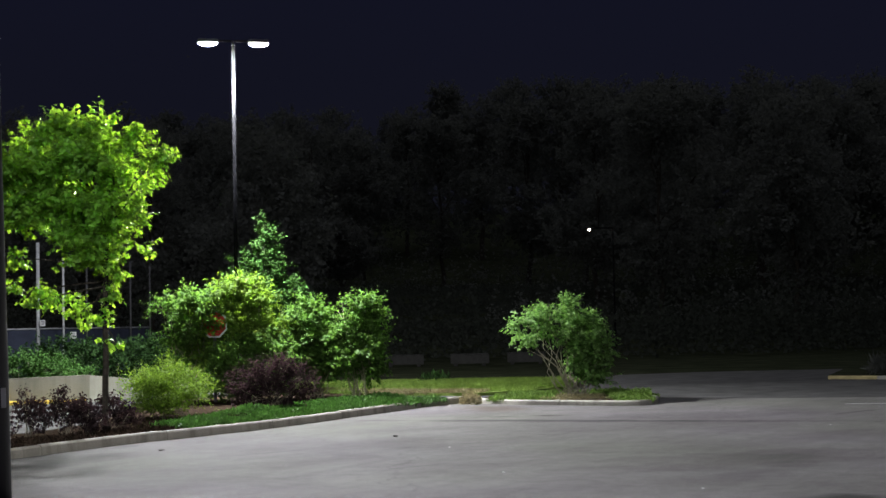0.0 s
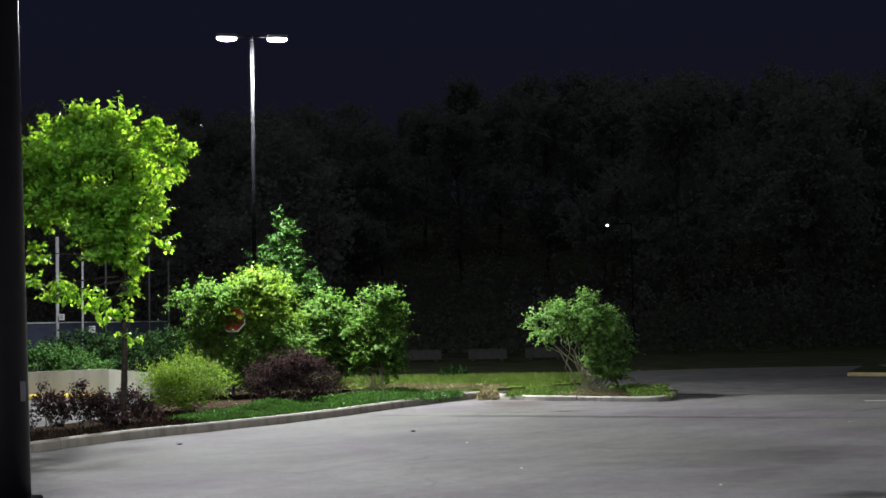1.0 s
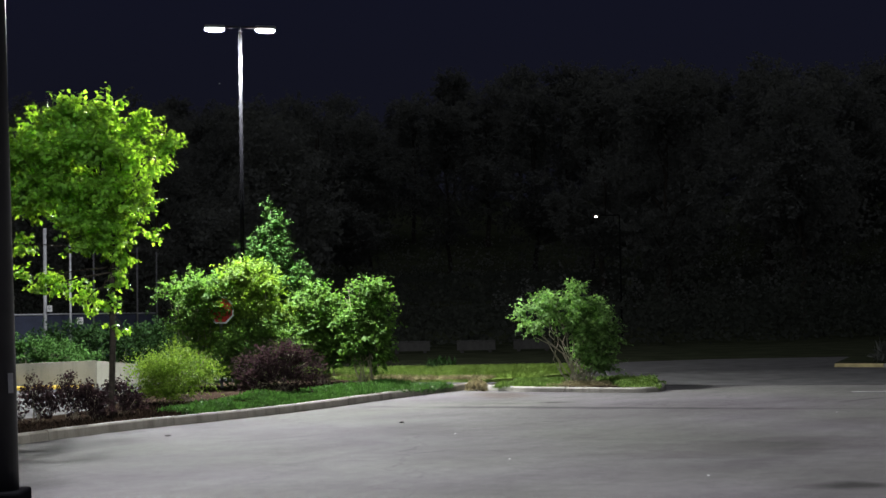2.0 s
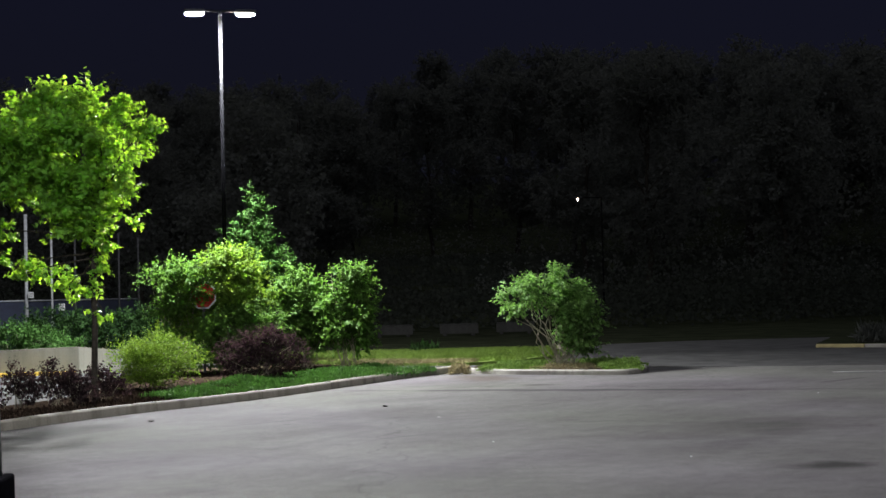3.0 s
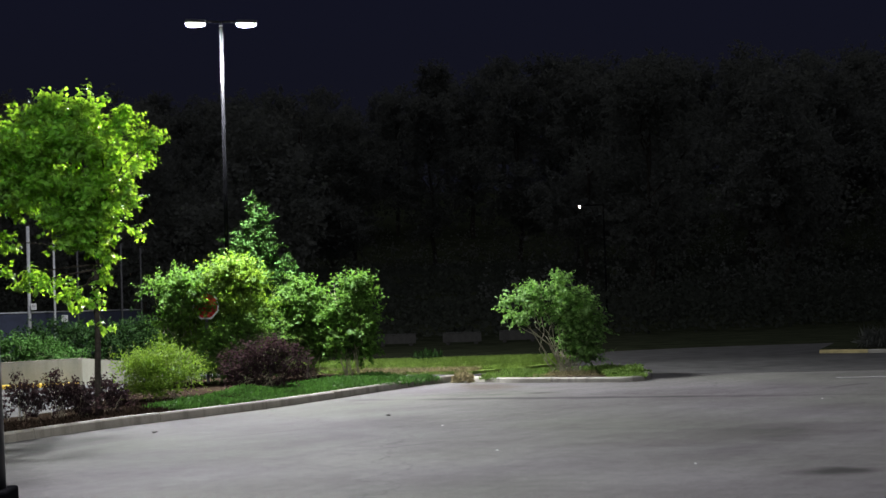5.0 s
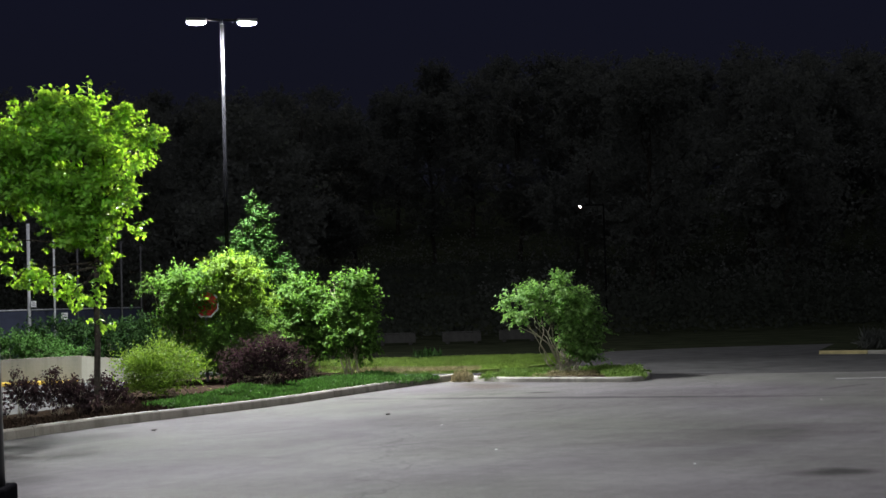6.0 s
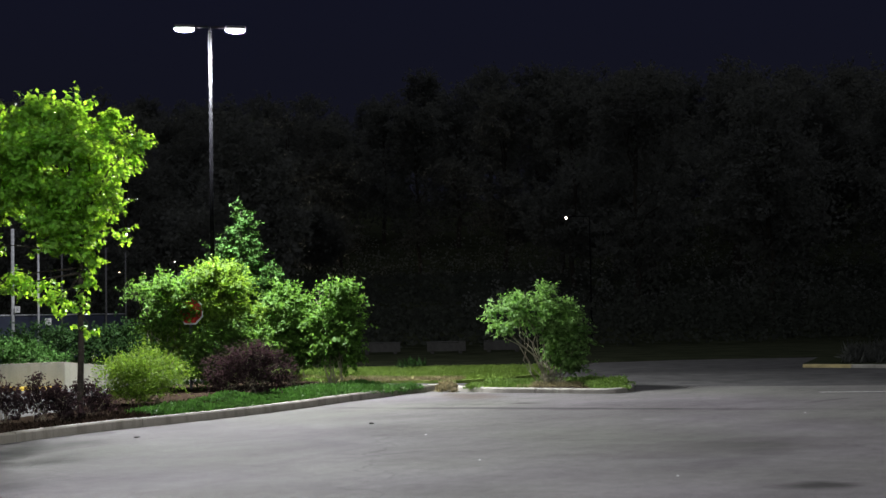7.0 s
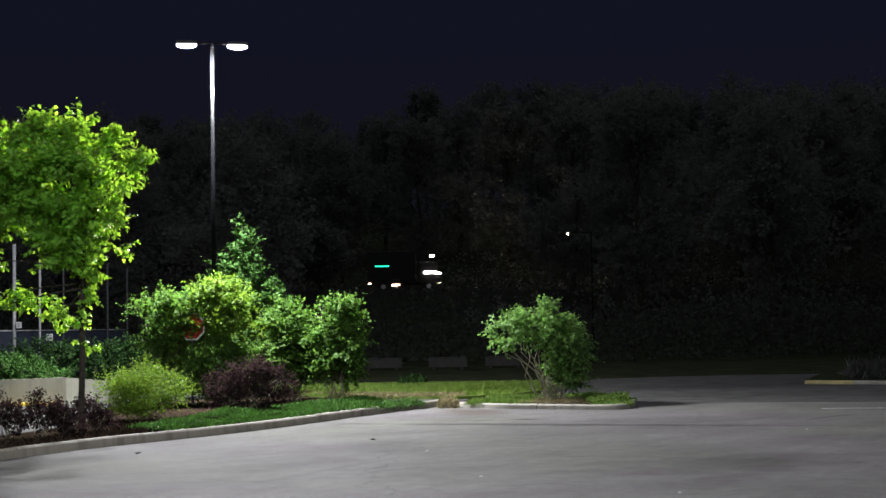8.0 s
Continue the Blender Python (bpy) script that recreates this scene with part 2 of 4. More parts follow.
def box(sx, sy, sz, at=(0, 0, 0), bevel=0.0, bm=None):
    """A box with its base centre at `at`."""
    bm = bm or bmesh.new()
    g = bmesh.ops.create_cube(bm, size=1.0, matrix=Matrix.Translation((at[0], at[1], at[2] + sz / 2)) @ Matrix.Diagonal((sx, sy, sz, 1)))
    if bevel:
        edges = list({e for v in g["verts"] for e in v.link_edges})
        bmesh.ops.bevel(bm, geom=edges, offset=bevel, segments=2, affect="EDGES", profile=0.5)
    return bm


def rod(r1, r2, length, at=(0, 0, 0), seg=12, bm=None):
    bm = bm or bmesh.new()
    bmesh.ops.create_cone(bm, cap_ends=True, segments=seg, radius1=r1, radius2=r2, depth=length, matrix=Matrix.Translation((at[0], at[1], at[2] + length / 2)))
    return bm


def tubes(paths, seg=7):
    """Verts and faces of tapered tubes; each path is a list of (point, radius)."""
    vs, fs = [], []
    for path in paths:
        first = len(vs)
        for i, (p, r) in enumerate(path):
            a = Vector(path[max(0, i - 1)][0])
            b = Vector(path[min(len(path) - 1, i + 1)][0])
            d = (b - a).normalized() if (b - a).length > 1e-6 else Vector((0, 0, 1))
            u = d.orthogonal().normalized() if abs(d.z) < 0.9 else Vector((1, 0, 0)).cross(d).normalized()
            w = d.cross(u)
            for s in range(seg):
                t = 2 * math.pi * s / seg
                vs.append(Vector(p) + r * (math.cos(t) * u + math.sin(t) * w))
            if i:
                o = first + (i - 1) * seg
                for s in range(seg):
                    fs.append((o + s, o + (s + 1) % seg, o + seg + (s + 1) % seg, o + seg + s))
        fs.append(tuple(range(len(vs) - seg, len(vs))))
    return vs, fs


def slab(points, z0, z1, grid=0.0):
    """A closed slab over an outline."""
    bm = bmesh.new()
    lo = [bm.verts.new((x, y, z0)) for x, y in points]
    hi = [bm.verts.new((x, y, z1)) for x, y in points]
    n = len(points)
    bm.faces.new(hi)
    bm.faces.new(lo[::-1])
    for i in range(n):
        bm.faces.new((lo[i], lo[(i + 1) % n], hi[(i + 1) % n], hi[i]))
    return bm


def unit(a):
    return a / np.maximum(np.linalg.norm(a, axis=1, keepdims=True), 1e-6)


# half outlines of leaves, base to tip: along the rib, out from it
LEAF_SHAPES = {
    "kite": ((0.0, 0.0), (0.45, 0.5), (1.0, 0.0)),
    "pointed": ((0.0, 0.0), (0.28, 0.42), (0.6, 0.40), (1.0, 0.0)),
    "lobed": ((0.0, 0.0), (-0.06, 0.34), (0.22, 0.30), (0.42, 0.62), (0.52, 0.24), (0.78, 0.26), (1.0, 0.0)),
    "oak": ((0.0, 0.0), (0.22, 0.34), (0.34, 0.14), (0.52, 0.5), (0.64, 0.16), (0.82, 0.26), (1.0, 0.0)),
}


def leaf_mesh(name, at, axis, normal, size, wide, material, shape="kite"):
    """A folded leaf at every point: a fan of faces round its middle, or two faces for the plain kite."""
    n = len(at)
    axis = unit(axis)
    side = unit(np.cross(axis, normal))
    normal = np.cross(side, axis)
    half = LEAF_SHAPES[shape]
    ring = list(half) + [(u, -v) for u, v in half[-2:0:-1]]
    k = len(ring)
    if shape == "kite":
        tri = [(0, 1, 2), (0, 2, 3)]
    else:
        ring = ring + [(0.4, 0.0)]
        tri = [(k, i, (i + 1) % k) for i in range(k)]
    s = size[:, None]
    v = np.empty((n, len(ring), 3))
    for i, (u, w) in enumerate(ring):
        v[:, i] = at + axis * s * u + side * s * (wide * w) + normal * s * (0.22 * abs(w) - 0.14 * u * u)
    me = bpy.data.meshes.new(name)
    me.vertices.add(n * len(ring))
    me.vertices.foreach_set("co", v.ravel())
    me.loops.add(n * 3 * len(tri))
    me.polygons.add(n * len(tri))
    idx = (np.arange(n) * len(ring))[:, None] + np.array(tri).ravel()
    me.loops.foreach_set("vertex_index", idx.ravel().astype(np.int32))
    me.polygons.foreach_set("loop_start", (np.arange(n * len(tri)) * 3).astype(np.int32))
    me.materials.append(material)
    me.update(calc_edges=True)
    me.validate()
    return me


def round_out(blobs, seed, depth=0.6):
    """Gives a crown its depth: the clumps again before and behind, drawn in towards the middle."""
    rng = np.random.default_rng(seed)
    mid = (min(q[0] - q[3] for q in blobs) + max(q[0] + q[3] for q in blobs)) / 2
    out = []
    for x, y, z, rx, ry, rz in blobs:
        half = max(abs(q[0] - mid) + q[3] for q in blobs if abs(q[2] - z) <= max(q[5], rz))
        if rx < 0.15:
            out.append((x, y + rng.uniform(-0.4, 0.4) * half, z, rx, ry, rz))
            continue
        out.append((x, y, z, rx, ry, rz))
        for side in (-1, 1):
            far = half * depth * rng.uniform(0.75, 1.1)
            out.append((mid + (x - mid) * 0.72 + rng.uniform(-0.1, 0.1), y + side * far, z + rng.uniform(-0.3, 0.2) * rz, rx * 0.9, min(ry, half * 0.6), rz))
    return out


def spray_leaves(rng, blobs, shoots, per, length, size, wide, rise=0.5, droop=0.3, flat=0.6, inner=0.2):
    """Leaves set in turn on both sides of shoots that rise out of a heap of clumps."""
    b = np.array(blobs, float)
    wgt = (b[:, 3] * b[:, 4] * b[:, 5]) ** (2 / 3)
    p = rng.choice(len(b), shoots, p=wgt / wgt.sum())
    d = unit(rng.normal(size=(shoots, 3)) + np.array([0, 0, 0.15]))
    start = b[p, :3] + d * b[p, 3:] * (inner + (0.9 - inner) * rng.random(shoots) ** 0.7)[:, None]
    go = unit(d + np.array([0, 0, rise]) + 0.35 * rng.normal(size=(shoots, 3)))
    ln = length * rng.uniform(0.6, 1.35, shoots)
    side = unit(np.cross(go, np.array([0, 0, 1.0]) + 0.45 * rng.normal(size=(shoots, 3))))
    q = np.repeat(np.arange(shoots), per)
    f = np.tile((np.arange(per) + 0.5) / per, shoots)
    turn = np.tile(np.where(np.arange(per) % 2, 1.0, -1.0), shoots)[:, None]
    at = start[q] + go[q] * (f * ln[q])[:, None] + np.array([0, 0, -0.12]) * (f * f * ln[q])[:, None] + rng.normal(size=(len(q), 3)) * size * 0.22
    ax = unit(go[q] * 0.55 + side[q] * turn * (1.05 - 0.6 * f[:, None]) + rng.normal(size=(len(q), 3)) * 0.35 + np.array([0, 0, -droop]))
    nm = unit(rng.normal(size=(len(q), 3)) * (1 - flat) + np.array([0, 0, 1.0]) + d[q] * 0.35)
    sz = size * rng.uniform(0.7, 1.2, len(q)) * (1.08 - 0.4 * f)
    return at, ax, nm, sz, wide


def crown_leaves(rng, blobs, twigs, per, twig, size, wide, droop=0.35, shell=0.45, up=0.35, clump=9, shoots=0, reach=0.35):
    """Leaves on short twigs that point out of a heap of ellipsoids (x, y, z, rx, ry, rz)."""
    b = np.array(blobs, float)
    wgt = (b[:, 3] * b[:, 4] * b[:, 5]) ** (2 / 3)
    pick = rng.choice(len(b), twigs, p=wgt / wgt.sum())
    d = unit(rng.normal(size=(twigs, 3)))
    rad = shell + (1 - shell) * rng.random(twigs) ** 0.6
    rad *= 1 + 0.16 * rng.normal(size=twigs).clip(-1.2, 1.8)
    start = b[pick, :3] + d * b[pick, 3:] * rad[:, None]
    # gather the twigs into clumps, with gaps between them
    order = np.argsort(pick, kind="stable")
    pick, d, start = pick[order], d[order], start[order]
    lead = (np.arange(twigs) // clump) * clump
    lead = np.where(pick[lead] == pick, lead, np.arange(twigs))
    start = start[lead] + (start - b[pick, :3]) * 0.10 + rng.normal(size=(twigs, 3)) * b[pick, 3:] * 0.17
    d = unit(d[lead] + 0.5 * rng.normal(size=(twigs, 3)))
    out = unit(d + 0.45 * rng.normal(size=(twigs, 3)) + np.array([0, 0, up]))
    ln = twig * (0.5 + rng.random(twigs))
    k = np.repeat(np.arange(twigs), per)
    f = rng.random(twigs * per)
    at = start[k] + out[k] * (f * ln[k])[:, None] + rng.normal(size=(len(k), 3)) * size * 0.35
    ax = unit(out[k] * 0.5 + rng.normal(size=(len(k), 3)) * 0.8 + np.array([0, 0, -droop]))
    nm = unit(rng.normal(size=(len(k), 3)) * 0.65 + np.array([0, 0, 1.0]) + d[k] * 0.5)
    sz = size * (0.65 + 0.6 * rng.random(len(k)))
    if shoots:
        p = rng.choice(len(b), shoots, p=wgt / wgt.sum())
        o = unit(rng.normal(size=(shoots, 3)) + np.array([0, 0, 0.5]))
        s0 = b[p, :3] + o * b[p, 3:] * 0.75
        go = unit(o + np.array([0, 0, 0.45]) + 0.3 * rng.normal(size=(shoots, 3)))
        q = np.repeat(np.arange(shoots), 16)
        f = np.tile(np.linspace(0, 1, 16), shoots)
        along = s0[q] + go[q] * (f * reach * rng.uniform(0.6, 1.3, shoots)[q])[:, None] + rng.normal(size=(len(q), 3)) * size * 0.3
        at = np.concatenate([at, along])
        ax = np.concatenate([ax, unit(go[q] * 0.6 + rng.normal(size=(len(q), 3)) * 0.8)])
        nm = np.concatenate([nm, unit(rng.normal(size=(len(q), 3)) * 0.6 + np.array([0, 0, 1.0]))])
        sz = np.concatenate([sz, size * (1.1 - 0.45 * f) * rng.uniform(0.8, 1.2, len(q))])
    return at, ax, nm, sz, wide


def plant(name, label, category, at, blobs, stems, material, seed, twigs, per, twig, size, wide=0.75, stem_material=None, crown="crown", stem="trunk", group="", shape="", **more):
    """A tree or shrub: an Empty at its base, woody stems and a crown of leaves."""
    rng = np.random.default_rng(seed)
    root = new(name)
    root.location = at
    tagged(root, label, category, group)
    for group_of in ([stems] if stem == "trunk" else [[s] for s in stems]):
        vs, fs = tubes(group_of, 7 if stem == "trunk" else 5)
        part(stem, mesh_of(stem, vs, fs, stem_material or M_BARK, True), None, root)
    maker = spray_leaves if shape else crown_leaves
    part(crown, leaf_mesh(crown, *maker(rng, blobs, twigs, per, twig, size, wide, **more), material, shape or "kite"), None, root)
    return root


def lumps(blobs, seed, each=4):
    """Breaks every clump of a crown into a few flatter ones, so that it shows layers and gaps."""
    rng = np.random.default_rng(seed)
    out = []
    for x, y, z, rx, ry, rz in blobs:
        for i in range(each):
            d = rng.normal(size=3)
            d *= 0.62 / np.linalg.norm(d)
            s = rng.uniform(0.48, 0.68)
            out.append((x + d[0] * rx, y + d[1] * ry, z + d[2] * rz, rx * s, ry * s, rz * s * 0.66))
    return out


def limb(rng, a, b, r1, r2, steps=5, wobble=0.05, sag=0.0):
    a, b = Vector(a), Vector(b)
    out = []
    ln = (b - a).length
    for i in range(steps + 1):
        f = i / steps
        w = 0 if i in (0, steps) else wobble * ln
        p = a.lerp(b, f) + Vector((rng.normal() * w, rng.normal() * w, rng.normal() * w * 0.5 + sag * ln * f * (1 - f)))
        out.append((p, r1 + (r2 - r1) * f))
    return out


def fan(seed, blobs, count, r1, spread=0.12, z0=0.0, tip=0.004):
    """Stems of a shrub that fan out of the ground to its clumps."""
    rng = np.random.default_rng(seed)
    out = []
    for i in range(count):
        x, y, z, rx, ry, rz = blobs[i % len(blobs)]
        t = (x + rng.normal() * rx * 0.4, y + rng.normal() * ry * 0.4, z + rz * rng.uniform(-0.2, 0.7))
        out.append(limb(rng, (rng.normal() * spread, rng.normal() * spread, z0 - 0.03), t, r1 * rng.uniform(0.6, 1.1), tip, 5, 0.05))
    return out


# ---- ground ----
def land(x, y):
    """Height of the land: level at the lot, rising into the wooded slope behind it."""
    f = min(1.0, max(0.0, (y - 58.0) / 62.0))
    h = 4.6 * f * f * (3 - 2 * f)
    g = min(1.0, max(0.0, (y - 134.0) / 60.0))
    return h + 13.0 * g * g * (3 - 2 * g) - 0.02


def build_ground():
    ys = [-400, -150, -60, -20, 0, 20, 40, 55, 60, 65, 70, 76, 82, 88, 94, 100, 106, 112, 118, 124, 130, 136, 145, 160, 180, 210, 250, 300, 400, 700, 1500]
    xs = [-1500, -600, -300, -180, -120, -80, -50, -30, -15, 0, 15, 30, 50, 80, 120, 180, 300, 600, 1500]
    vs = [(x, y, land(x, y)) for y in ys for x in xs]
    w = len(xs)
    fs = [(j * w + i, j * w + i + 1, (j + 1) * w + i + 1, (j + 1) * w + i) for j in range(len(ys) - 1) for i in range(w - 1)]
    tagged(new("ground", mesh_of("ground", vs, fs, M_FIELD, True)), "grassy land rising behind the lot, coloured dark as unlit", "ground", kind="structure")
    lot = slab([(-60, -40), (60, -40), (60, 43), (30, 44.0), (13, 43.0), (8.0, 43.0), (5.2, 42.0), (3.6, 38.2), (-8.0, 39.2), (-11.5, 33.5), (-60, 31.5)], -0.3, 0.0)
    me = bpy.data.meshes.new("road")
    lot.to_mesh(me)
    lot.free()
    me.materials.append(M_ASPHALT)
    tagged(new("road", me), "worn grey asphalt of an empty car park", "asphalt", kind="structure")


build_ground()


def kerb(name, line, label, width=0.16, height=0.13, length=2.4, material=None, first=None):
    """A row of kerb stones along a line, their outer face on it."""
    root = tagged(new(name), label, "kerb", kind="structure")
    pts = [Vector((x, y, 0)) for x, y in line]
    walkd = [0.0]
    for a, b in zip(pts, pts[1:]):
        walkd.append(walkd[-1] + (b - a).length)

    def at(s):
        for i in range(len(pts) - 1):
            if s <= walkd[i + 1] or i == len(pts) - 2:
                f = (s - walkd[i]) / (walkd[i + 1] - walkd[i])
                return pts[i].lerp(pts[i + 1], f)

    rng = random.Random(len(line))
    s, k = 0.0, 0
    while s < walkd[-1] - 0.1:
        e = min(walkd[-1], s + length * rng.uniform(0.9, 1.1))
        n = max(2, int((e - s) / 0.16))
        dz = rng.uniform(-0.008, 0.006)
        rings = []
        for i in range(n + 1):
            q = s + 0.008 + (e - s - 0.016) * i / n
            p, d = at(q), (at(min(walkd[-1], q + 0.1)) - at(max(0, q - 0.1))).normalized()
            inn = Vector((-d.y, d.x, 0))
            rings.append([p + Vector((0, 0, -0.1)), p + inn * 0.015 + Vector((0, 0, height + dz - 0.025)), p + inn * 0.04 + Vector((0, 0, height + dz)),
                          p + inn * (width - 0.015) + Vector((0, 0, height + dz)), p + inn * width + Vector((0, 0, height + dz - 0.02)), p + inn * width + Vector((0, 0, -0.1))])
        vs = [v for r in rings for v in r]
        fs = [(i * 6 + j, i * 6 + j + 1, i * 6 + j + 7, i * 6 + j + 6) for i in range(n) for j in range(5)]
        fs += [tuple(range(5, -1, -1)), tuple(range(n * 6, n * 6 + 6))]
        part("kerb_stone", mesh_of("kerb_stone", vs, fs, first if (first and k == 0) else (material or M_KERB)), None, root)
        s, k = e, k + 1
    return root


def smooth_line(pts, n=6):
    """A soft curve through a few plan points."""
    out = []
    p = [pts[0]] + list(pts) + [pts[-1]]
    for i in range(1, len(p) - 2):
        for k in range(n):
            t = k / n
            out.append(tuple(0.5 * (2 * p[i][c] + (p[i + 1][c] - p[i - 1][c]) * t + (2 * p[i - 1][c] - 5 * p[i][c] + 4 * p[i + 1][c] - p[i + 2][c]) * t * t
                                    + (3 * p[i][c] - p[i - 1][c] - 3 * p[i + 1][c] + p[i + 2][c]) * t ** 3) for c in (0, 1)))
    return out + [tuple(pts[-1])]


STRIP_FRONT = smooth_line([(-7.3, 14.6), (-5.57, 18.0), (-4.60, 19.92), (-3.62, 21.35), (-2.55, 23.08), (-1.30, 25.70), (-0.36, 27.6), (0.46, 28.86)])
STRIP_BACK = smooth_line([(0.46, 28.86), (-0.45, 29.2), (-1.5, 30.6), (-2.9, 31.9), (-5.6, 31.2), (-6.2, 27.5), (-5.95, 24.5), (-6.1, 22.4), (-6.9, 20.5), (-8.2, 17.6), (-9.0, 15.4), (-7.3, 14.6)], 4)
ISLE = smooth_line([(0.56, 28.62), (1.37, 27.62), (2.43, 27.08), (3.42, 26.6), (3.85, 26.78), (4.15, 27.5), (4.35, 29.6), (3.9, 31.2), (2.4, 31.6), (1.2, 30.6), (0.56, 28.62)], 10)
BANK = [(-7.0, 37.6), (-4.6, 34.9), (-2.5, 33.1), (-0.6, 31.95), (0.75, 31.4), (1.9, 32.2), (3.0, 34.0), (3.3, 36.4), (3.7, 38.3), (-7.6, 39.3)]


def inset(outline, by):
    """The outline moved inwards."""
    n, out = len(outline), []
    area = sum(outline[i][0] * outline[(i + 1) % n][1] - outline[(i + 1) % n][0] * outline[i][1] for i in range(n))
    for i in range(n):
        d = Vector(outline[(i + 1) % n]) - Vector(outline[i - 1])
        s = by / max(d.length, 1e-6) * (1 if area > 0 else -1)
        out.append((outline[i][0] - d.y * s, outline[i][1] + d.x * s))
    return out


def beds():
    for name, outline, z, m, label in (("planting_bed_1", STRIP_FRONT[:-1] + STRIP_BACK[:-1], 0.10, M_EARTH, "dark mulch bed of the planted strip beside the lot"),
                                       ("planting_bed_2", ISLE[:-1], 0.085, M_EARTH, "mulched kerbed island bed in the asphalt"),
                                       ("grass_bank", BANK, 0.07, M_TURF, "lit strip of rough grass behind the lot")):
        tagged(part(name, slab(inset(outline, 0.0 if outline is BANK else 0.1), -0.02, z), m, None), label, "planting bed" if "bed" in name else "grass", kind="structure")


beds()
# the drive lane behind the strip and the island: asphalt darker than the lot's
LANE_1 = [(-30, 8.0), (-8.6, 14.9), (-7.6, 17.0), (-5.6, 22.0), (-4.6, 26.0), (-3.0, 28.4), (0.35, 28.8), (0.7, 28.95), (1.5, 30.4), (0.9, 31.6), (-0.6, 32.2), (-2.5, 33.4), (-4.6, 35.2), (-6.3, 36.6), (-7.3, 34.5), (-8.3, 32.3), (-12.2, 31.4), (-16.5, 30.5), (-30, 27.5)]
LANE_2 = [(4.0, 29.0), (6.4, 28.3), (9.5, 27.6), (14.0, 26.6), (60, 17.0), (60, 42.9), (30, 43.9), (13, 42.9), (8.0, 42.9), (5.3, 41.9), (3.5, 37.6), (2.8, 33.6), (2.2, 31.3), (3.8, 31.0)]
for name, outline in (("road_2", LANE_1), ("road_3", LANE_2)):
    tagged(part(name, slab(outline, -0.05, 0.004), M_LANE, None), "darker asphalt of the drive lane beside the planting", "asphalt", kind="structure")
kerb("kerb_1", STRIP_FRONT, "weathered grey concrete kerb along the planted strip", material=M_KERB_DARK)
kerb("kerb_2", STRIP_BACK[4:22], "low grey concrete kerb behind the planted strip", height=0.06)
kerb("kerb_3", ISLE[:72], "pale concrete kerb round the island bed", height=0.10)
kerb("kerb_4", [(9.75, 36.0), (11.6, 34.9), (15.0, 33.2), (21, 30.5)], "concrete kerb of a far bed, its end painted pale yellow", first=M_PALE_YELLOW, length=1.3, height=0.1)
tagged(part("grass_bed", slab([(9.8, 36.1), (21, 30.7), (23, 36), (12, 42)], -0.02, 0.1), M_FIELD, None), "rough grass bed at the lot's edge, coloured dark as unlit", "grass", kind="structure")


# ---- lamps ----
def lamp_post(at, height, turn, lit_size, r1, r2, base_half, base_top, beams, label, lean=0.0):
    root = new("street_lamp")
    root.matrix_basis = pose(*at, 0, lean, turn)
    tagged(root, label, "street lamp", "lamps of the lot")
    b = box(2 * base_half, 2 * base_half, base_top, (0, 0, 0), 0.015)
    part("base", b, M_BASE, root, "dark square pole base")
    part("pole", rod(r1, r2, height - base_top - 0.03, (0, 0, base_top), 24), M_NEAR_POLE if lean else M_POLE, root, smooth=True)
    part("neck", rod(0.02, 0.02, 0.16, (0, 0, height - 0.08), 8), M_BASE, root)
    part("cap", rod(r2 * 1.15, r2 * 0.6, 0.03, (0, 0, height - 0.03), 16), M_HEAD, root)
    for sx in (-1, 1):
        part("arm", box(0.34, 0.04, 0.045, (sx * 0.2, 0, height + 0.05), 0.008), M_BASE, root)
        bm = box(0.46, 0.34, 0.07, (sx * 0.56, 0, height + 0.02), 0.03)
        head = part("lamp_head", bm, M_HEAD, root, "slim dark lamp housing")
        lens = bmesh.new()
        bmesh.ops.create_uvsphere(lens, u_segments=20, v_segments=10, radius=1.0, matrix=Matrix.Translation((sx * 0.56, 0, height + 0.015)) @ Matrix.Diagonal((0.215, 0.15, lit_size * 0.85, 1)))
        part("lens", lens, M_LED, head, "glowing white lamp lens", smooth=True)
        for aim, watts, spread in beams:
            data = bpy.data.lights.new("led_light", "AREA")
            data.shape, data.size, data.size_y, data.energy, data.color = "RECTANGLE", 0.36, 0.14, watts, LED_COLOUR
            data.spread = radians(spread)
            lamp = new("led_light", data)
            lamp.parent = root
            lamp.matrix_basis = pose(sx * 0.56, -0.1 if aim > 0 else 0.1, height - lit_size - 0.01, aim)
    return root


lamp_post((-4.58, 31.0, 0.08), 7.85, 11.0, 0.055, 0.049, 0.039, 0.16, 0.3, ((-63, FAR_WATTS, 168), (24, BACK_WATTS, 150)), "tall dark lamp post with two lit heads, in shrubs")
# this post's heads are out of view; their beam is added as front fill
near_lamp = lamp_post((-2.41, 7.5, 0.0), 8.0, 3.0, 0.055, 0.108, 0.045, 0.142, 0.695, ((74, NEAR_FILL_WATTS, 180),), "dark tapered lamp post on a square base, close by", -0.9)
part("sticker", box(0.05, 0.006, 0.105, (0.080, -0.062, 1.21)), M_SIGN_WHITE, near_lamp, "small pale sticker")


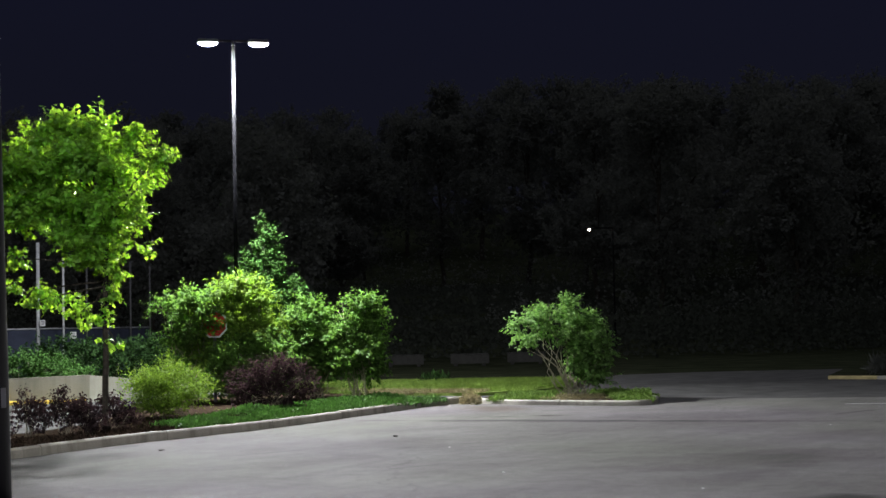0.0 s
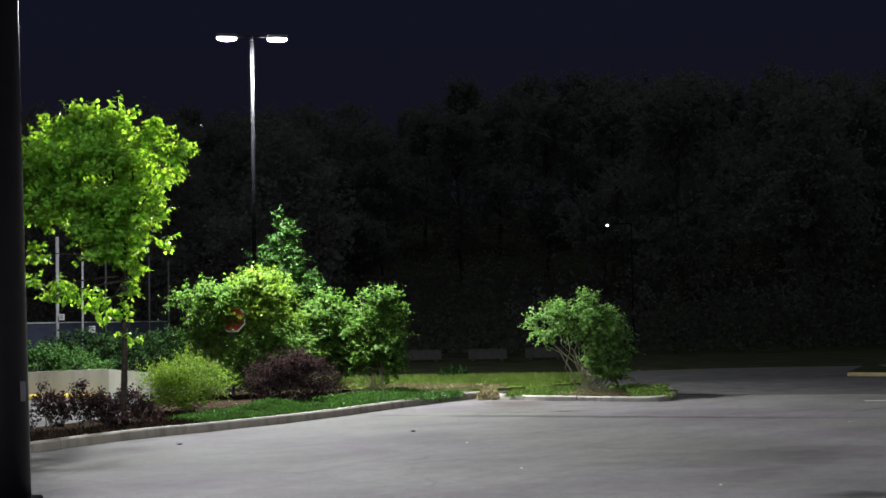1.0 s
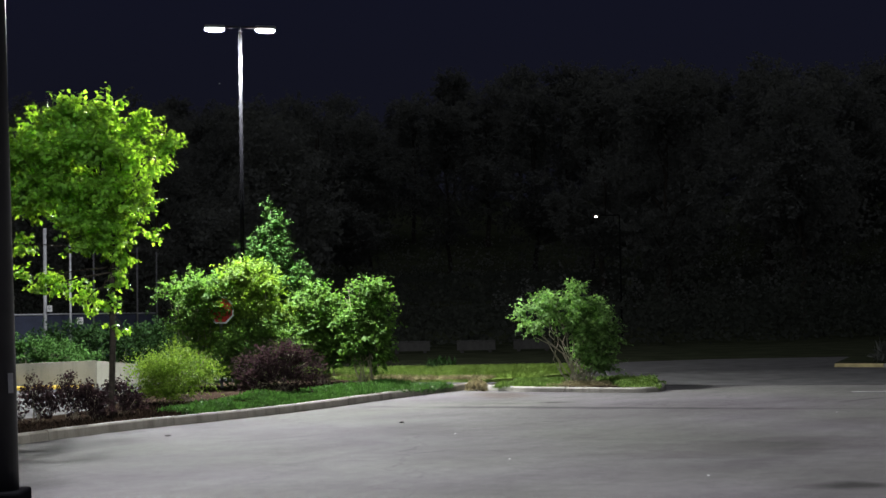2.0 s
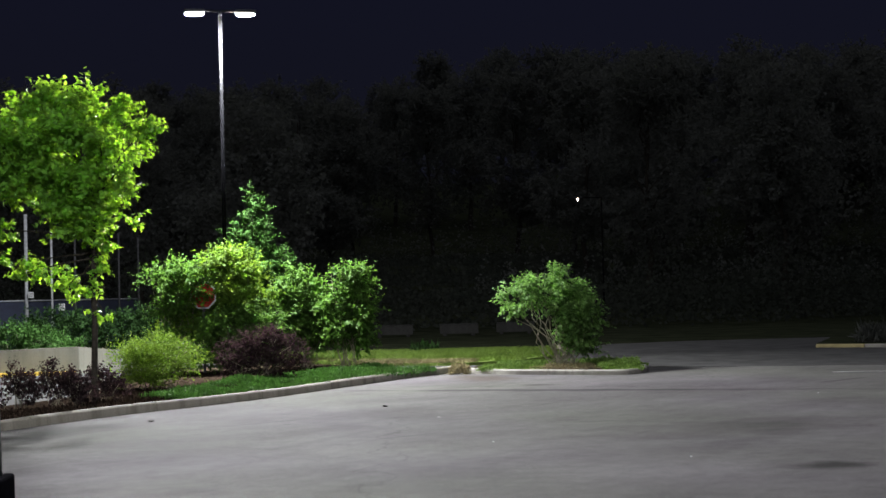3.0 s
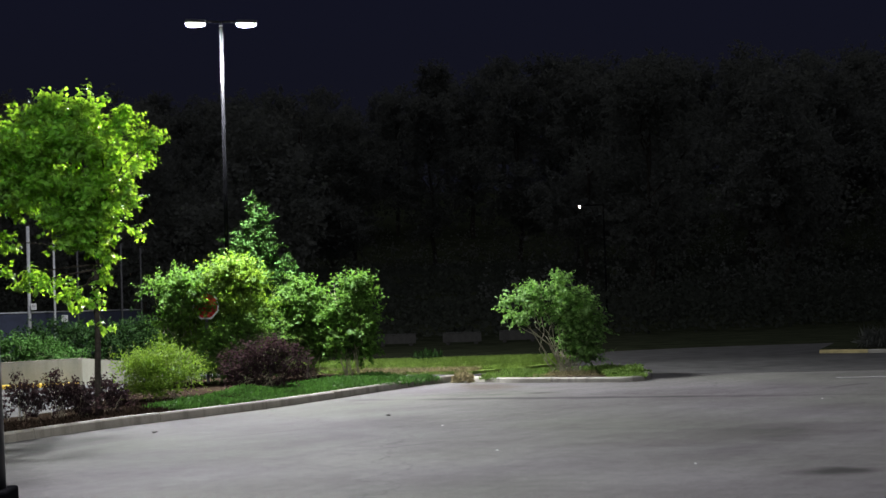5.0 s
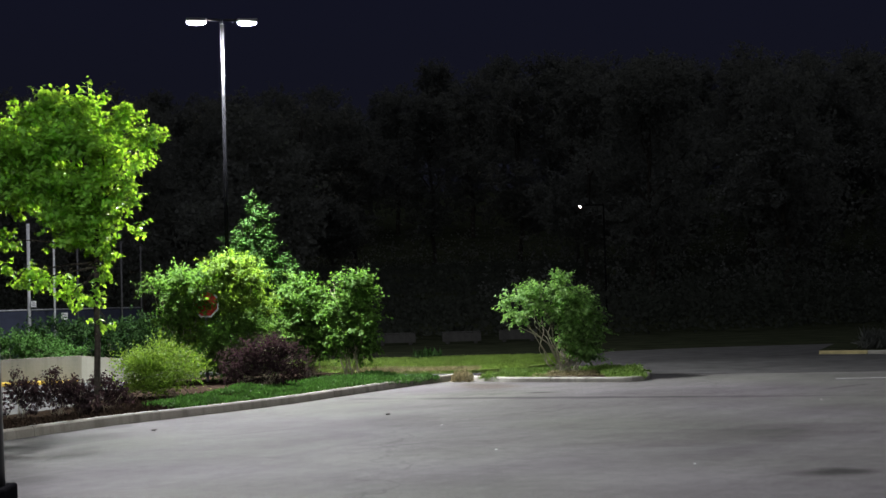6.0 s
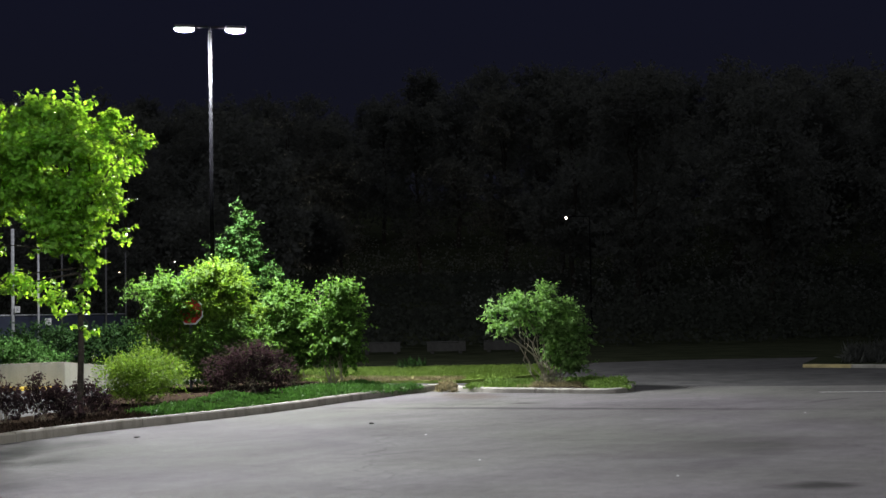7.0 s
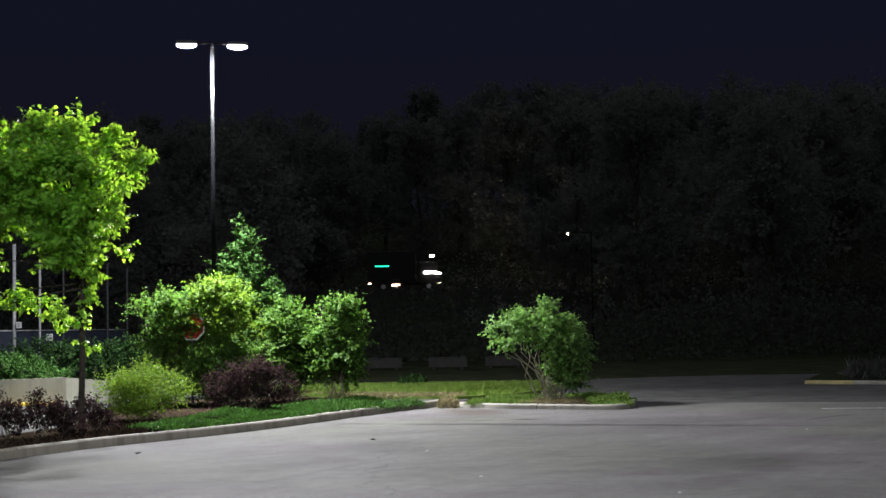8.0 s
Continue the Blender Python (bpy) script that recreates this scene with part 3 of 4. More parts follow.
# ---- trees and shrubs of the strip ----
def maple(at):
    rng = np.random.default_rng(5)
    # clumps of the crown: x, z, radius across, radius up; then those hanging from the lower limbs
    crown = [(-0.54, 4.70, 0.20, 0.18), (-0.11, 4.64, 0.18, 0.17), (-0.93, 4.42, 0.20, 0.15), (-1.23, 4.45, 0.17, 0.15), (0.34, 4.40, 0.18, 0.17), (0.59, 4.45, 0.09, 0.17), (0.82, 4.12, 0.17, 0.15), (1.00, 4.25, 0.06, 0.09),
             (-0.29, 4.22, 0.35, 0.25), (0.28, 4.02, 0.34, 0.25), (-0.89, 3.96, 0.31, 0.25), (-1.36, 3.92, 0.29, 0.32), (0.68, 3.80, 0.15, 0.16), (-1.83, 4.08, 0.33, 0.40),
             (-0.56, 3.57, 0.35, 0.26), (0.03, 3.47, 0.35, 0.26), (0.46, 3.47, 0.23, 0.21), (0.67, 3.26, 0.12, 0.17), (-1.20, 3.38, 0.28, 0.19), (-1.80, 3.44, 0.28, 0.25),
             (0.20, 3.02, 0.29, 0.20), (-0.31, 3.07, 0.29, 0.18), (0.56, 2.91, 0.13, 0.13), (-0.72, 3.12, 0.12, 0.08), (0.24, 2.68, 0.18, 0.13), (-0.15, 2.68, 0.20, 0.11)]
    low = [(0.10, 2.38, 0.13, 0.10), (0.23, 2.33, 0.07, 0.06), (0.09, 2.05, 0.08, 0.08), (-0.13, 1.62, 0.07, 0.08), (0.15, 1.55, 0.07, 0.08), (-0.17, 1.38, 0.06, 0.06), (0.14, 1.28, 0.06, 0.06), (-0.03, 1.78, 0.06, 0.06),
           (-1.28, 2.60, 0.16, 0.08), (-1.37, 2.17, 0.10, 0.06), (-0.97, 2.12, 0.16, 0.06), (-0.79, 2.00, 0.12, 0.05), (-1.10, 1.94, 0.10, 0.04), (-0.50, 1.97, 0.13, 0.06), (-0.41, 1.77, 0.12, 0.06), (-0.29, 1.68, 0.08, 0.05)]
    blobs = round_out([(x * 0.96 - 0.07, 0, z - 0.13, r * 0.84, max(r, 0.2), u * 0.8) for x, z, r, u in crown], 3, 0.42)
    hung = [(x, rng.uniform(-0.12, 0.12), z, r, r, u) for x, z, r, u in low]
    stems = [limb(rng, (0, 0, -0.1), (0.02, 0, 2.6), 0.052, 0.040, 6, 0.006), limb(rng, (0.02, 0, 2.6), (-0.15, 0, 4.5), 0.040, 0.008, 6, 0.02)]
    for x, y, z, *_ in blobs[:36:2] + hung[::2]:
        stems.append(limb(rng, (0.0, 0, min(3.4, 1.2 + 0.5 * z)), (x, y, z), 0.020, 0.004, 5, 0.04))
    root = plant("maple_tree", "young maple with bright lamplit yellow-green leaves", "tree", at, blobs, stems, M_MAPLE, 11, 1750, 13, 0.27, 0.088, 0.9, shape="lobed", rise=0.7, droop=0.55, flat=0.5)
    # upright leaders over the top and the outer side
    for x, z, dx, ln in ((-0.56, 4.78, -0.05, 0.22), (-0.08, 4.72, 0.04, 0.20), (0.08, 4.60, 0.12, 0.18), (0.40, 4.48, 0.05, 0.22), (0.62, 4.52, 0.03, 0.22), (1.00, 4.22, 0.06, 0.20), (-0.92, 4.50, -0.02, 0.18), (-1.2, 4.50, 0.0, 0.2), (0.90, 4.10, 0.22, 0.14), (0.74, 3.78, 0.24, 0.12)):
        hung += [(x * 0.96 - 0.06 + dx * f, rng.uniform(-0.05, 0.05), z - 0.06 + ln * f, 0.055 * (1.2 - f), 0.055, 0.05) for f in (0.0, 0.5, 1.0)]
    hanging = spray_leaves(rng, hung, 215, 8, 0.15, 0.085, 0.9, rise=-0.1, droop=0.7, flat=0.5)
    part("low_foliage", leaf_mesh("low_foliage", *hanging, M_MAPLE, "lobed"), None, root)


def young_oak(at):
    rng = np.random.default_rng(6)
    blobs = [(0.05, 0, 4.02, 0.09, 0.09, 0.2), (0.06, 0, 3.75, 0.2, 0.2, 0.22), (0.06, 0, 3.42, 0.32, 0.3, 0.24), (0.06, 0, 3.08, 0.44, 0.42, 0.24), (-0.22, 0, 2.8, 0.52, 0.5, 0.25), (0.34, 0, 2.68, 0.52, 0.5, 0.28),
             (0.05, 0, 2.3, 0.9, 0.8, 0.35), (0.35, 0, 1.8, 1.0, 0.8, 0.4), (-0.4, 0, 1.6, 1.0, 0.8, 0.5), (-0.6, 0, 2.75, 0.32, 0.3, 0.14), (-1.0, 0.0, 2.35, 0.38, 0.3, 0.18), (-0.45, 0, 3.22, 0.2, 0.2, 0.1), (0.8, 0, 2.35, 0.32, 0.3, 0.2)]
    blobs = [(0.05 + (x - 0.05) * (0.84 if z > 2.9 else 0.95), y, z - 0.05, rx * (0.84 if z > 2.9 else 0.92), ry, rz * 0.9) for x, y, z, rx, ry, rz in blobs]
    stems = [limb(rng, (0, 0, -0.1), (0.05, 0, 4.05), 0.06, 0.006, 8, 0.006)]
    for x, y, z, *_ in blobs[1:]:
        stems.append(limb(rng, (0.03, 0, z - 0.35), (x * 1.2, y, z), 0.018, 0.004, 4, 0.04))
    plant("oak_sapling", "pointed young tree with cool green leaves", "tree", at, blobs, stems, M_OAKGREEN, 12, 850, 12, 0.32, 0.11, 0.75, shape="oak", rise=0.35, droop=0.3, flat=0.5)


def shrub(name, label, at, blobs, mat, seed, twigs, per=9, twig=0.18, size=0.075, wide=0.75, stems=16, r1=0.014, spread=0.10, category="shrub", group="", stem_material=None, layers=0, depth=0.6, **more):
    blobs = [(*q[:3], q[3] * 0.86, q[4] * 0.86, q[5] * 0.86) for q in blobs]
    full = lumps(round_out(blobs, seed, depth), seed, layers) if layers else blobs
    return plant(name, label, category, at, full, fan(seed, blobs, stems, r1, spread), mat, seed, twigs, per, twig, size, wide, stem_material or M_STEM, "foliage", "stem", group, **more)


maple((-5.12, 21.2, 0.12))
young_oak((-4.25, 33.0, 0.0))
tall_shrub = shrub("yellow_green_shrub", "large spreading shrub with yellow-green leaves before the lamp post", (-4.27, 29.6, 0.12),
      [(0.0, 0, 2.02, 0.55, 0.6, 0.26), (0.42, 0, 1.82, 0.48, 0.5, 0.26), (-0.45, 0, 1.72, 0.46, 0.5, 0.24), (-0.72, 0, 1.36, 0.34, 0.4, 0.22), (0.1, -0.2, 1.50, 0.60, 0.5, 0.28), (0.62, 0, 1.40, 0.34, 0.4, 0.26),
       (-0.98, 0, 1.02, 0.30, 0.4, 0.20), (-0.85, -0.2, 0.72, 0.24, 0.3, 0.18), (0.08, 0, 2.27, 0.26, 0.3, 0.12), (0.36, 0, 2.12, 0.18, 0.2, 0.10), (-0.30, 0, 2.14, 0.16, 0.2, 0.10)],
      M_YG, 21, 1150, 14, 0.32, 0.085, 0.62, layers=2, depth=0.28, shape="pointed", rise=0.35, droop=0.3, flat=0.35)
tall_shrub.scale = (1.08, 1.08, 1.08)
low_shrub = shrub("green_shrub", "leafy mid-green shrub filling the strip under a yellow-green one", (-4.02, 29.0, 0.12),
      [(-0.25, 0, 1.05, 0.50, 0.45, 0.36), (0.25, 0, 1.10, 0.50, 0.45, 0.36), (0.62, 0, 0.85, 0.36, 0.4, 0.34), (-0.62, 0, 0.70, 0.40, 0.4, 0.32), (-0.2, -0.1, 0.55, 0.55, 0.45, 0.34), (0.3, 0, 0.5, 0.5, 0.4, 0.3), (-0.55, -0.2, 0.32, 0.45, 0.4, 0.22)],
      M_SHRUB, 27, 800, 12, 0.28, 0.075, 0.7, layers=2, depth=0.25, shape="pointed", rise=0.35, droop=0.3, flat=0.3)
low_shrub.scale = (1.07, 1.07, 1.07)
shrub("spreading_shrub", "open spreading shrub with green leaves", (-5.35, 29.2, 0.12),
      [(0.0, 0, 2.05, 0.42, 0.4, 0.34), (-0.4, 0, 1.85, 0.38, 0.4, 0.25), (0.15, 0, 1.6, 0.5, 0.4, 0.4), (0.4, 0, 1.95, 0.35, 0.4, 0.3), (-0.15, 0, 1.3, 0.5, 0.4, 0.3), (0.2, 0, 0.9, 0.5, 0.4, 0.4)], M_SHRUB, 22, 430, 13, 0.32, 0.085, 0.7, layers=2, depth=0.5, shape="pointed", rise=0.4, droop=0.3, flat=0.42)
shrub("green_shrub", "upright leafy green shrub with bare lower stems", (-1.78, 29.6, 0.12),
      [(0.08, 0, 1.95, 0.38, 0.4, 0.34), (0.3, 0, 1.7, 0.34, 0.4, 0.35), (-0.1, 0, 1.45, 0.5, 0.45, 0.4), (0.15, 0, 1.1, 0.52, 0.45, 0.4), (-0.25, 0, 0.85, 0.45, 0.4, 0.35), (0.1, 0, 0.6, 0.4, 0.4, 0.25), (-0.4, 0, 1.85, 0.13, 0.15, 0.2)], M_SHRUB, 23, 620, 12, 0.30, 0.09, 0.85, layers=2, depth=0.5, shape="pointed", rise=0.45, droop=0.3, flat=0.42)
shrub("green_shrub", "leafy green shrub among others beside the lamp post", (-2.75, 30.2, 0.12),
      [(0.0, 0, 1.75, 0.5, 0.5, 0.34), (-0.3, 0, 1.4, 0.55, 0.5, 0.4), (0.35, 0, 1.4, 0.45, 0.5, 0.35), (0.05, 0, 0.9, 0.75, 0.5, 0.5), (0.4, 0, 0.6, 0.4, 0.4, 0.4)], M_SHRUB, 24, 700, 12, 0.30, 0.09, 0.85, layers=2, depth=0.5, shape="pointed", rise=0.4, droop=0.3, flat=0.42)
shrub("lime_shrub", "low mounded shrub with fine lime-green leaves", (-4.95, 24.4, 0.12),
      [(0.15, 0, 0.66, 0.5, 0.45, 0.3), (-0.42, 0, 0.46, 0.46, 0.45, 0.28), (0.62, 0, 0.48, 0.36, 0.45, 0.28), (0.05, -0.1, 0.25, 0.8, 0.5, 0.2), (-0.1, 0, 0.5, 0.4, 0.4, 0.25)], M_LIME, 25, 850, 14, 0.32, 0.055, 0.6, 40, 0.006, 0.25, layers=3, shape="pointed", rise=0.9, droop=0.0, flat=0.5)
shrub("purple_barberry", "dark purple barberry bush", (-3.2, 26.1, 0.12),
      [(0.0, 0, 0.62, 0.42, 0.4, 0.26), (0.42, 0, 0.5, 0.38, 0.4, 0.26), (-0.45, 0, 0.42, 0.42, 0.4, 0.26), (0.05, -0.1, 0.25, 0.78, 0.45, 0.2), (0.15, 0, 0.78, 0.25, 0.3, 0.12)], M_PURPLE, 26, 900, 9, 0.16, 0.045, 0.7, 30, 0.006, 0.2, clump=7, shoots=70, reach=0.26, group="barberries of the strip", up=0.6)
for i, (x, y, h) in enumerate(((-6.45, 19.9, 0.42), (-6.05, 20.5, 0.5), (-5.62, 20.9, 0.55), (-5.28, 20.75, 0.4), (-6.9, 19.4, 0.45), (-5.05, 21.5, 0.42))):
    shrub("purple_barberry", "thin dark purple barberry, its stems showing", (x, y, 0.12), [(0, 0, h * 0.72, 0.22, 0.2, h * 0.3), (0.1, 0, h * 0.4, 0.25, 0.2, h * 0.3), (-0.1, 0, h * 1.0, 0.08, 0.1, h * 0.2)],
          M_PURPLE, 30 + i, 260, 8, 0.12, 0.042, 0.7, 14, 0.006, 0.08, clump=3, group="barberries of the strip", up=0.6)
shrub("island_shrub", "multi-stemmed shrub with pale stems on the island", (2.62, 28.95, 0.12),
      [(-0.95, 0, 1.50, 0.36, 0.4, 0.16), (-0.62, 0, 1.62, 0.34, 0.4, 0.17), (-1.08, 0, 1.20, 0.24, 0.3, 0.11), (-0.55, 0, 1.32, 0.24, 0.3, 0.13), (0.02, 0, 1.66, 0.36, 0.42, 0.24), (0.38, 0, 1.42, 0.38, 0.45, 0.28),
       (0.16, 0, 1.10, 0.40, 0.5, 0.30), (0.56, 0, 0.98, 0.28, 0.4, 0.3), (0.34, 0, 0.68, 0.28, 0.4, 0.18), (-0.1, 0, 1.25, 0.24, 0.3, 0.2), (-0.5, 0, 1.80, 0.10, 0.14, 0.08), (0.68, 0, 1.22, 0.18, 0.3, 0.22), (0.62, 0, 0.55, 0.22, 0.3, 0.16), (0.05, 0, 1.86, 0.22, 0.3, 0.08),
       (0.72, 0, 0.78, 0.22, 0.3, 0.22), (0.55, 0, 0.36, 0.24, 0.3, 0.18), (0.22, 0, 0.5, 0.2, 0.3, 0.14)],
      M_ISLE, 40, 860, 12, 0.25, 0.085, 0.8, 34, 0.018, 0.12, layers=2, depth=0.4, shape="pointed", rise=0.25, droop=0.3, flat=0.75)
shrub("wall_shrub", "round green shrub above the low wall", (-10.3, 34.3, 0.5), [(0, 0, 0.35, 0.75, 0.6, 0.35), (0.7, 0, 0.25, 0.6, 0.6, 0.25), (-0.8, 0, 0.4, 0.7, 0.6, 0.35), (1.2, 0, 0.1, 0.4, 0.5, 0.2)], M_JUNIPER, 41, 900, 10, 0.15, 0.07, 0.6, 14, clump=4)


def hedge():
    rng = np.random.default_rng(44)
    blobs = [(x, rng.uniform(-0.2, 0.2), 0.62 + rng.uniform(-0.08, 0.1), 0.55, 0.5, 0.55) for x in np.arange(-2.2, 3.4, 0.45)]
    root = shrub("hedge", "dark clipped hedge behind the low wall", (-8.3, 37.0, 0.25), blobs, M_HEDGE, 44, 2600, 10, 0.14, 0.075, 0.6, 12, clump=3, category="hedge")
    return root


hedge()


def ground_cover(name, label, strips, mat, seed, count, size, height, wide=0.3, kind="stuff", category="ground cover", even=1.0):
    """Sprigs or blades scattered over plan stretches: (x0, y0, x1, y1, half width, base height, mound height)."""
    rng = np.random.default_rng(seed)
    at, ax = [], []
    wgt = np.array([math.hypot(s[2] - s[0], s[3] - s[1]) * s[4] for s in strips])
    for s, n in zip(strips, (count * wgt / wgt.sum()).astype(int)):
        x0, y0, x1, y1, half, z, mound = s
        f, g = rng.random(n), rng.uniform(-1, 1, n)
        dx, dy = x1 - x0, y1 - y0
        ln = math.hypot(dx, dy)
        keep = np.array([noise.noise((x0 + dx * a - dy / ln * half * b, y0 + dy * a + dx / ln * half * b, seed)) for a, b in zip(f * 1.0, g)])
        k = keep > -0.28 - 0.3 * rng.random(n)
        f, g, keep = f[k], g[k], keep[k]
        zz = z + mound * (1 - g ** 2) * np.clip(0.55 + 1.1 * keep, 0.1, 1.2) * rng.random(len(f)) ** 0.35
        at.append(np.stack([x0 + dx * f - dy / ln * half * g, y0 + dy * f + dx / ln * half * g, zz], 1))
    at = np.concatenate(at)
    n = len(at)
    ax = rng.normal(size=(n, 3)) * 0.6 + np.array([0, 0, height])
    me = leaf_mesh(name, at, ax, even * rng.normal(size=(n, 3)) + np.array([0, -0.6, 0.4]), size * (0.5 + rng.random(n)), wide, mat)
    return tagged(new(name, me), label, category, kind=kind)


ground_cover("creeping_juniper", "low creeping green juniper along the kerb", [(-4.25, 21.6, -3.35, 22.9, 0.50, 0.1, 0.17), (-3.25, 23.1, -1.65, 26.1, 0.42, 0.1, 0.13), (-1.7, 26.0, -0.25, 28.3, 0.38, 0.1, 0.12), (-3.6, 24.2, -2.3, 27.0, 0.6, 0.1, 0.13), (-2.3, 27.0, -1.0, 29.2, 0.6, 0.1, 0.10)], M_JUNIPER, 51, 34000, 0.065, 0.25)
ground_cover("bark_chips", "dark brown bark chips on the planted strip", [(-6.9, 16.9, -5.25, 20.2, 0.48, 0.1, 0.025), (-5.25, 20.2, -3.3, 23.5, 0.5, 0.1, 0.025), (-4.6, 22.2, -2.7, 26.0, 0.8, 0.1, 0.02)], M_CHIP, 50, 12000, 0.06, 0.0, 0.4, category="mulch")
ground_cover("island_ground_cover", "low green plants on the island bed", [(0.95, 28.6, 2.2, 28.4, 0.5, 0.1, 0.10), (3.2, 27.25, 3.95, 27.35, 0.5, 0.07, 0.20), (3.3, 28.6, 4.1, 28.9, 0.6, 0.07, 0.14), (1.4, 30.0, 3.8, 30.2, 0.8, 0.07, 0.05), (0.9, 28.25, 2.1, 27.8, 0.28, 0.07, 0.09)], M_COVER, 52, 22000, 0.055, 0.3)
ground_cover("island_dry_litter", "brown dry litter on the island bed", [(1.9, 27.9, 3.3, 27.5, 0.3, 0.1, 0.04), (2.0, 28.6, 3.2, 28.4, 0.5, 0.1, 0.05)], M_STRAW, 53, 2600, 0.045, 0.3, 0.15)
ground_cover("grass", "rough lamplit grass on the bank", [(-5.5, 36.4, 3.2, 35.8, 2.5, 0.06, 0.02), (-2.6, 34.0, 2.2, 33.0, 1.3, 0.06, 0.02)], M_BLADE, 54, 75000, 0.085, 1.0, 0.07, category="grass")
ground_cover("dry_grass", "straw-coloured dry grass at the bank's front edge", [(-3.4, 34.0, -0.6, 32.2, 0.42, 0.07, 0.02), (-0.6, 32.2, 0.9, 31.8, 0.36, 0.07, 0.02)], M_STRAW, 55, 15000, 0.07, 0.6, 0.08, category="grass")
ground_cover("tall_weeds", "tuft of tall weeds on the bank", [(-0.7, 38.0, 0.1, 38.0, 0.3, 0.1, 0.18)], M_HEDGE, 56, 120, 0.2, 1.6, 0.05, category="weeds")
ground_cover("tall_grass", "tall dark grass on the far bed", [(11.4, 37.4, 19, 33.9, 1.5, 0.05, 0.45)], M_WOOD_LEAF, 57, 7000, 0.28, 0.9, 0.03, category="grass")


# ---- wall, fence and signs ----
def low_wall():
    root = tagged(new("wall_low"), "low pale concrete retaining wall with a yellow-painted foot", "wall", kind="structure")
    pts = [(-16.5, 30.4, 0.57), (-12.2, 31.35, 0.57), (-10.1, 31.8, 0.58), (-8.15, 32.25, 0.62), (-7.15, 34.4, 0.40), (-6.3, 36.4, 0.22)]
    for (x0, y0, h0), (x1, y1, h1) in zip(pts, pts[1:]):
        d = Vector((x1 - x0, y1 - y0, 0)).normalized()
        n = Vector((-d.y, d.x, 0)) * 0.22
        a, b = Vector((x0, y0, 0)) + d * 0.006, Vector((x1, y1, 0)) - d * 0.006
        up = Vector((0, 0, 1))
        vs = [a - up * 0.2, b - up * 0.2, b + n - up * 0.2, a + n - up * 0.2, a + up * h0, b + up * h1, b + n + up * h1, a + n + up * h0]
        bm = bmesh.new()
        v = [bm.verts.new(p) for p in vs]
        for f in ((3, 2, 1, 0), (4, 5, 6, 7), (0, 1, 5, 4), (1, 2, 6, 5), (2, 3, 7, 6), (3, 0, 4, 7)):
            bm.faces.new([v[i] for i in f])
        bmesh.ops.bevel(bm, geom=bm.edges[:], offset=0.012, segments=2, affect="EDGES")
        part("wall_panel", bm, M_WALL, root)
    kerb("kerb_5", [(-16.5, 30.1), (-12.2, 31.05), (-10.1, 31.5), (-8.15, 31.95)], "low kerb with worn yellow paint at the wall's foot", 0.26, 0.085, 2.0, M_YELLOW)
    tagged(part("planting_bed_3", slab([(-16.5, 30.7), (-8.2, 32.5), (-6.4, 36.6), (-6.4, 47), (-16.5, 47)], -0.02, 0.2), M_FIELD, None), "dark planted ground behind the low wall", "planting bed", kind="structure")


low_wall()


def court_fence():
    root = tagged(new("court_fence"), "tall galvanised court fence with a dark windscreen", "fence")
    posts = [(-15.6, 43.6, 0.03, 4.4), (-13.0, 45.0, 0.055, 4.5), (-12.24, 45.2, 0.035, 4.0), (-12.2, 48.0, 0.03, 3.9), (-11.6, 52.0, 0.035, 4.2), (-11.3, 54.0, 0.03, 4.1), (-18.2, 42.2, 0.03, 4.4)]
    for x, y, r, h in posts:
        # posts past y 47 are coloured darker for the weaker light there
        part("post", rod(r, r, h, (x, y, 0.0), 10), M_GALV if y < 47 else M_DIM_POST, root, smooth=True)
    line = [(-18.2, 42.2), (-15.6, 43.6), (-13.0, 45.0), (-12.2, 48.0), (-11.6, 52.0), (-11.3, 54.0)]
    for (x0, y0), (x1, y1) in zip(line, line[1:]):
        a, b = Vector((x0, y0, 0)), Vector((x1, y1, 0))
        d = (b - a).normalized()
        n = Vector((-d.y, d.x, 0))
        ln = (b - a).length
        m = Matrix.Translation((a + b) / 2 + n * 0.06) @ Matrix.Rotation(math.atan2(d.y, d.x), 4, "Z")
        part("windscreen", box(ln - 0.06, 0.012, 1.5, (0, 0, 0.2)), M_SCREEN, root, "navy mesh windscreen", m)
        vs, fs = tubes([[((-ln / 2, 0, 1.74), 0.024), ((ln / 2, 0, 1.74), 0.024)]], 8)
        part("rail", mesh_of("rail", vs, fs, M_GALV, True), None, root, "", m)
    return root


court_fence()


def notice(at, w, h):
    root = tagged(new("notice_plate"), "small white notice plate on the court fence", "sign", "notices on the fence")
    root.location = at
    part("plate", box(w, 0.01, h, (0, 0, 0), 0.003), M_SIGN_WHITE, root)
    for i in range(3):
        part("print_bar", box(w * 0.6, 0.004, h * 0.07, (0, -0.0072, h * (0.25 + 0.22 * i))), M_SCREEN, root)


notice((-12.80, 44.80, 1.82), 0.17, 0.2)
notice((-11.88, 45.00, 1.40), 0.2, 0.22)


def stop_sign(at):
    root = tagged(new("stop_sign"), "red octagonal road sign half hidden in a shrub", "sign")
    root.matrix_basis = pose(*at, 0, 0, -8)
    part("post", box(0.05, 0.04, 2.0, (0, 0.03, 0)), M_DIM_POST, root)
    for name, r, y, m, label in (("plate", 0.30, 0.0, M_SIGN_WHITE, "white border"), ("face", 0.265, -0.004, M_RED, "red face")):
        bm = bmesh.new()
        bmesh.ops.create_cone(bm, cap_ends=True, segments=8, radius1=r, radius2=r, depth=0.006, matrix=pose(0, y, 1.62, 90) @ pose(0, 0, 0, 0, 0, 22.5))
        part(name, bm, m, root, label)


stop_sign((-4.765, 29.10, 0.09))


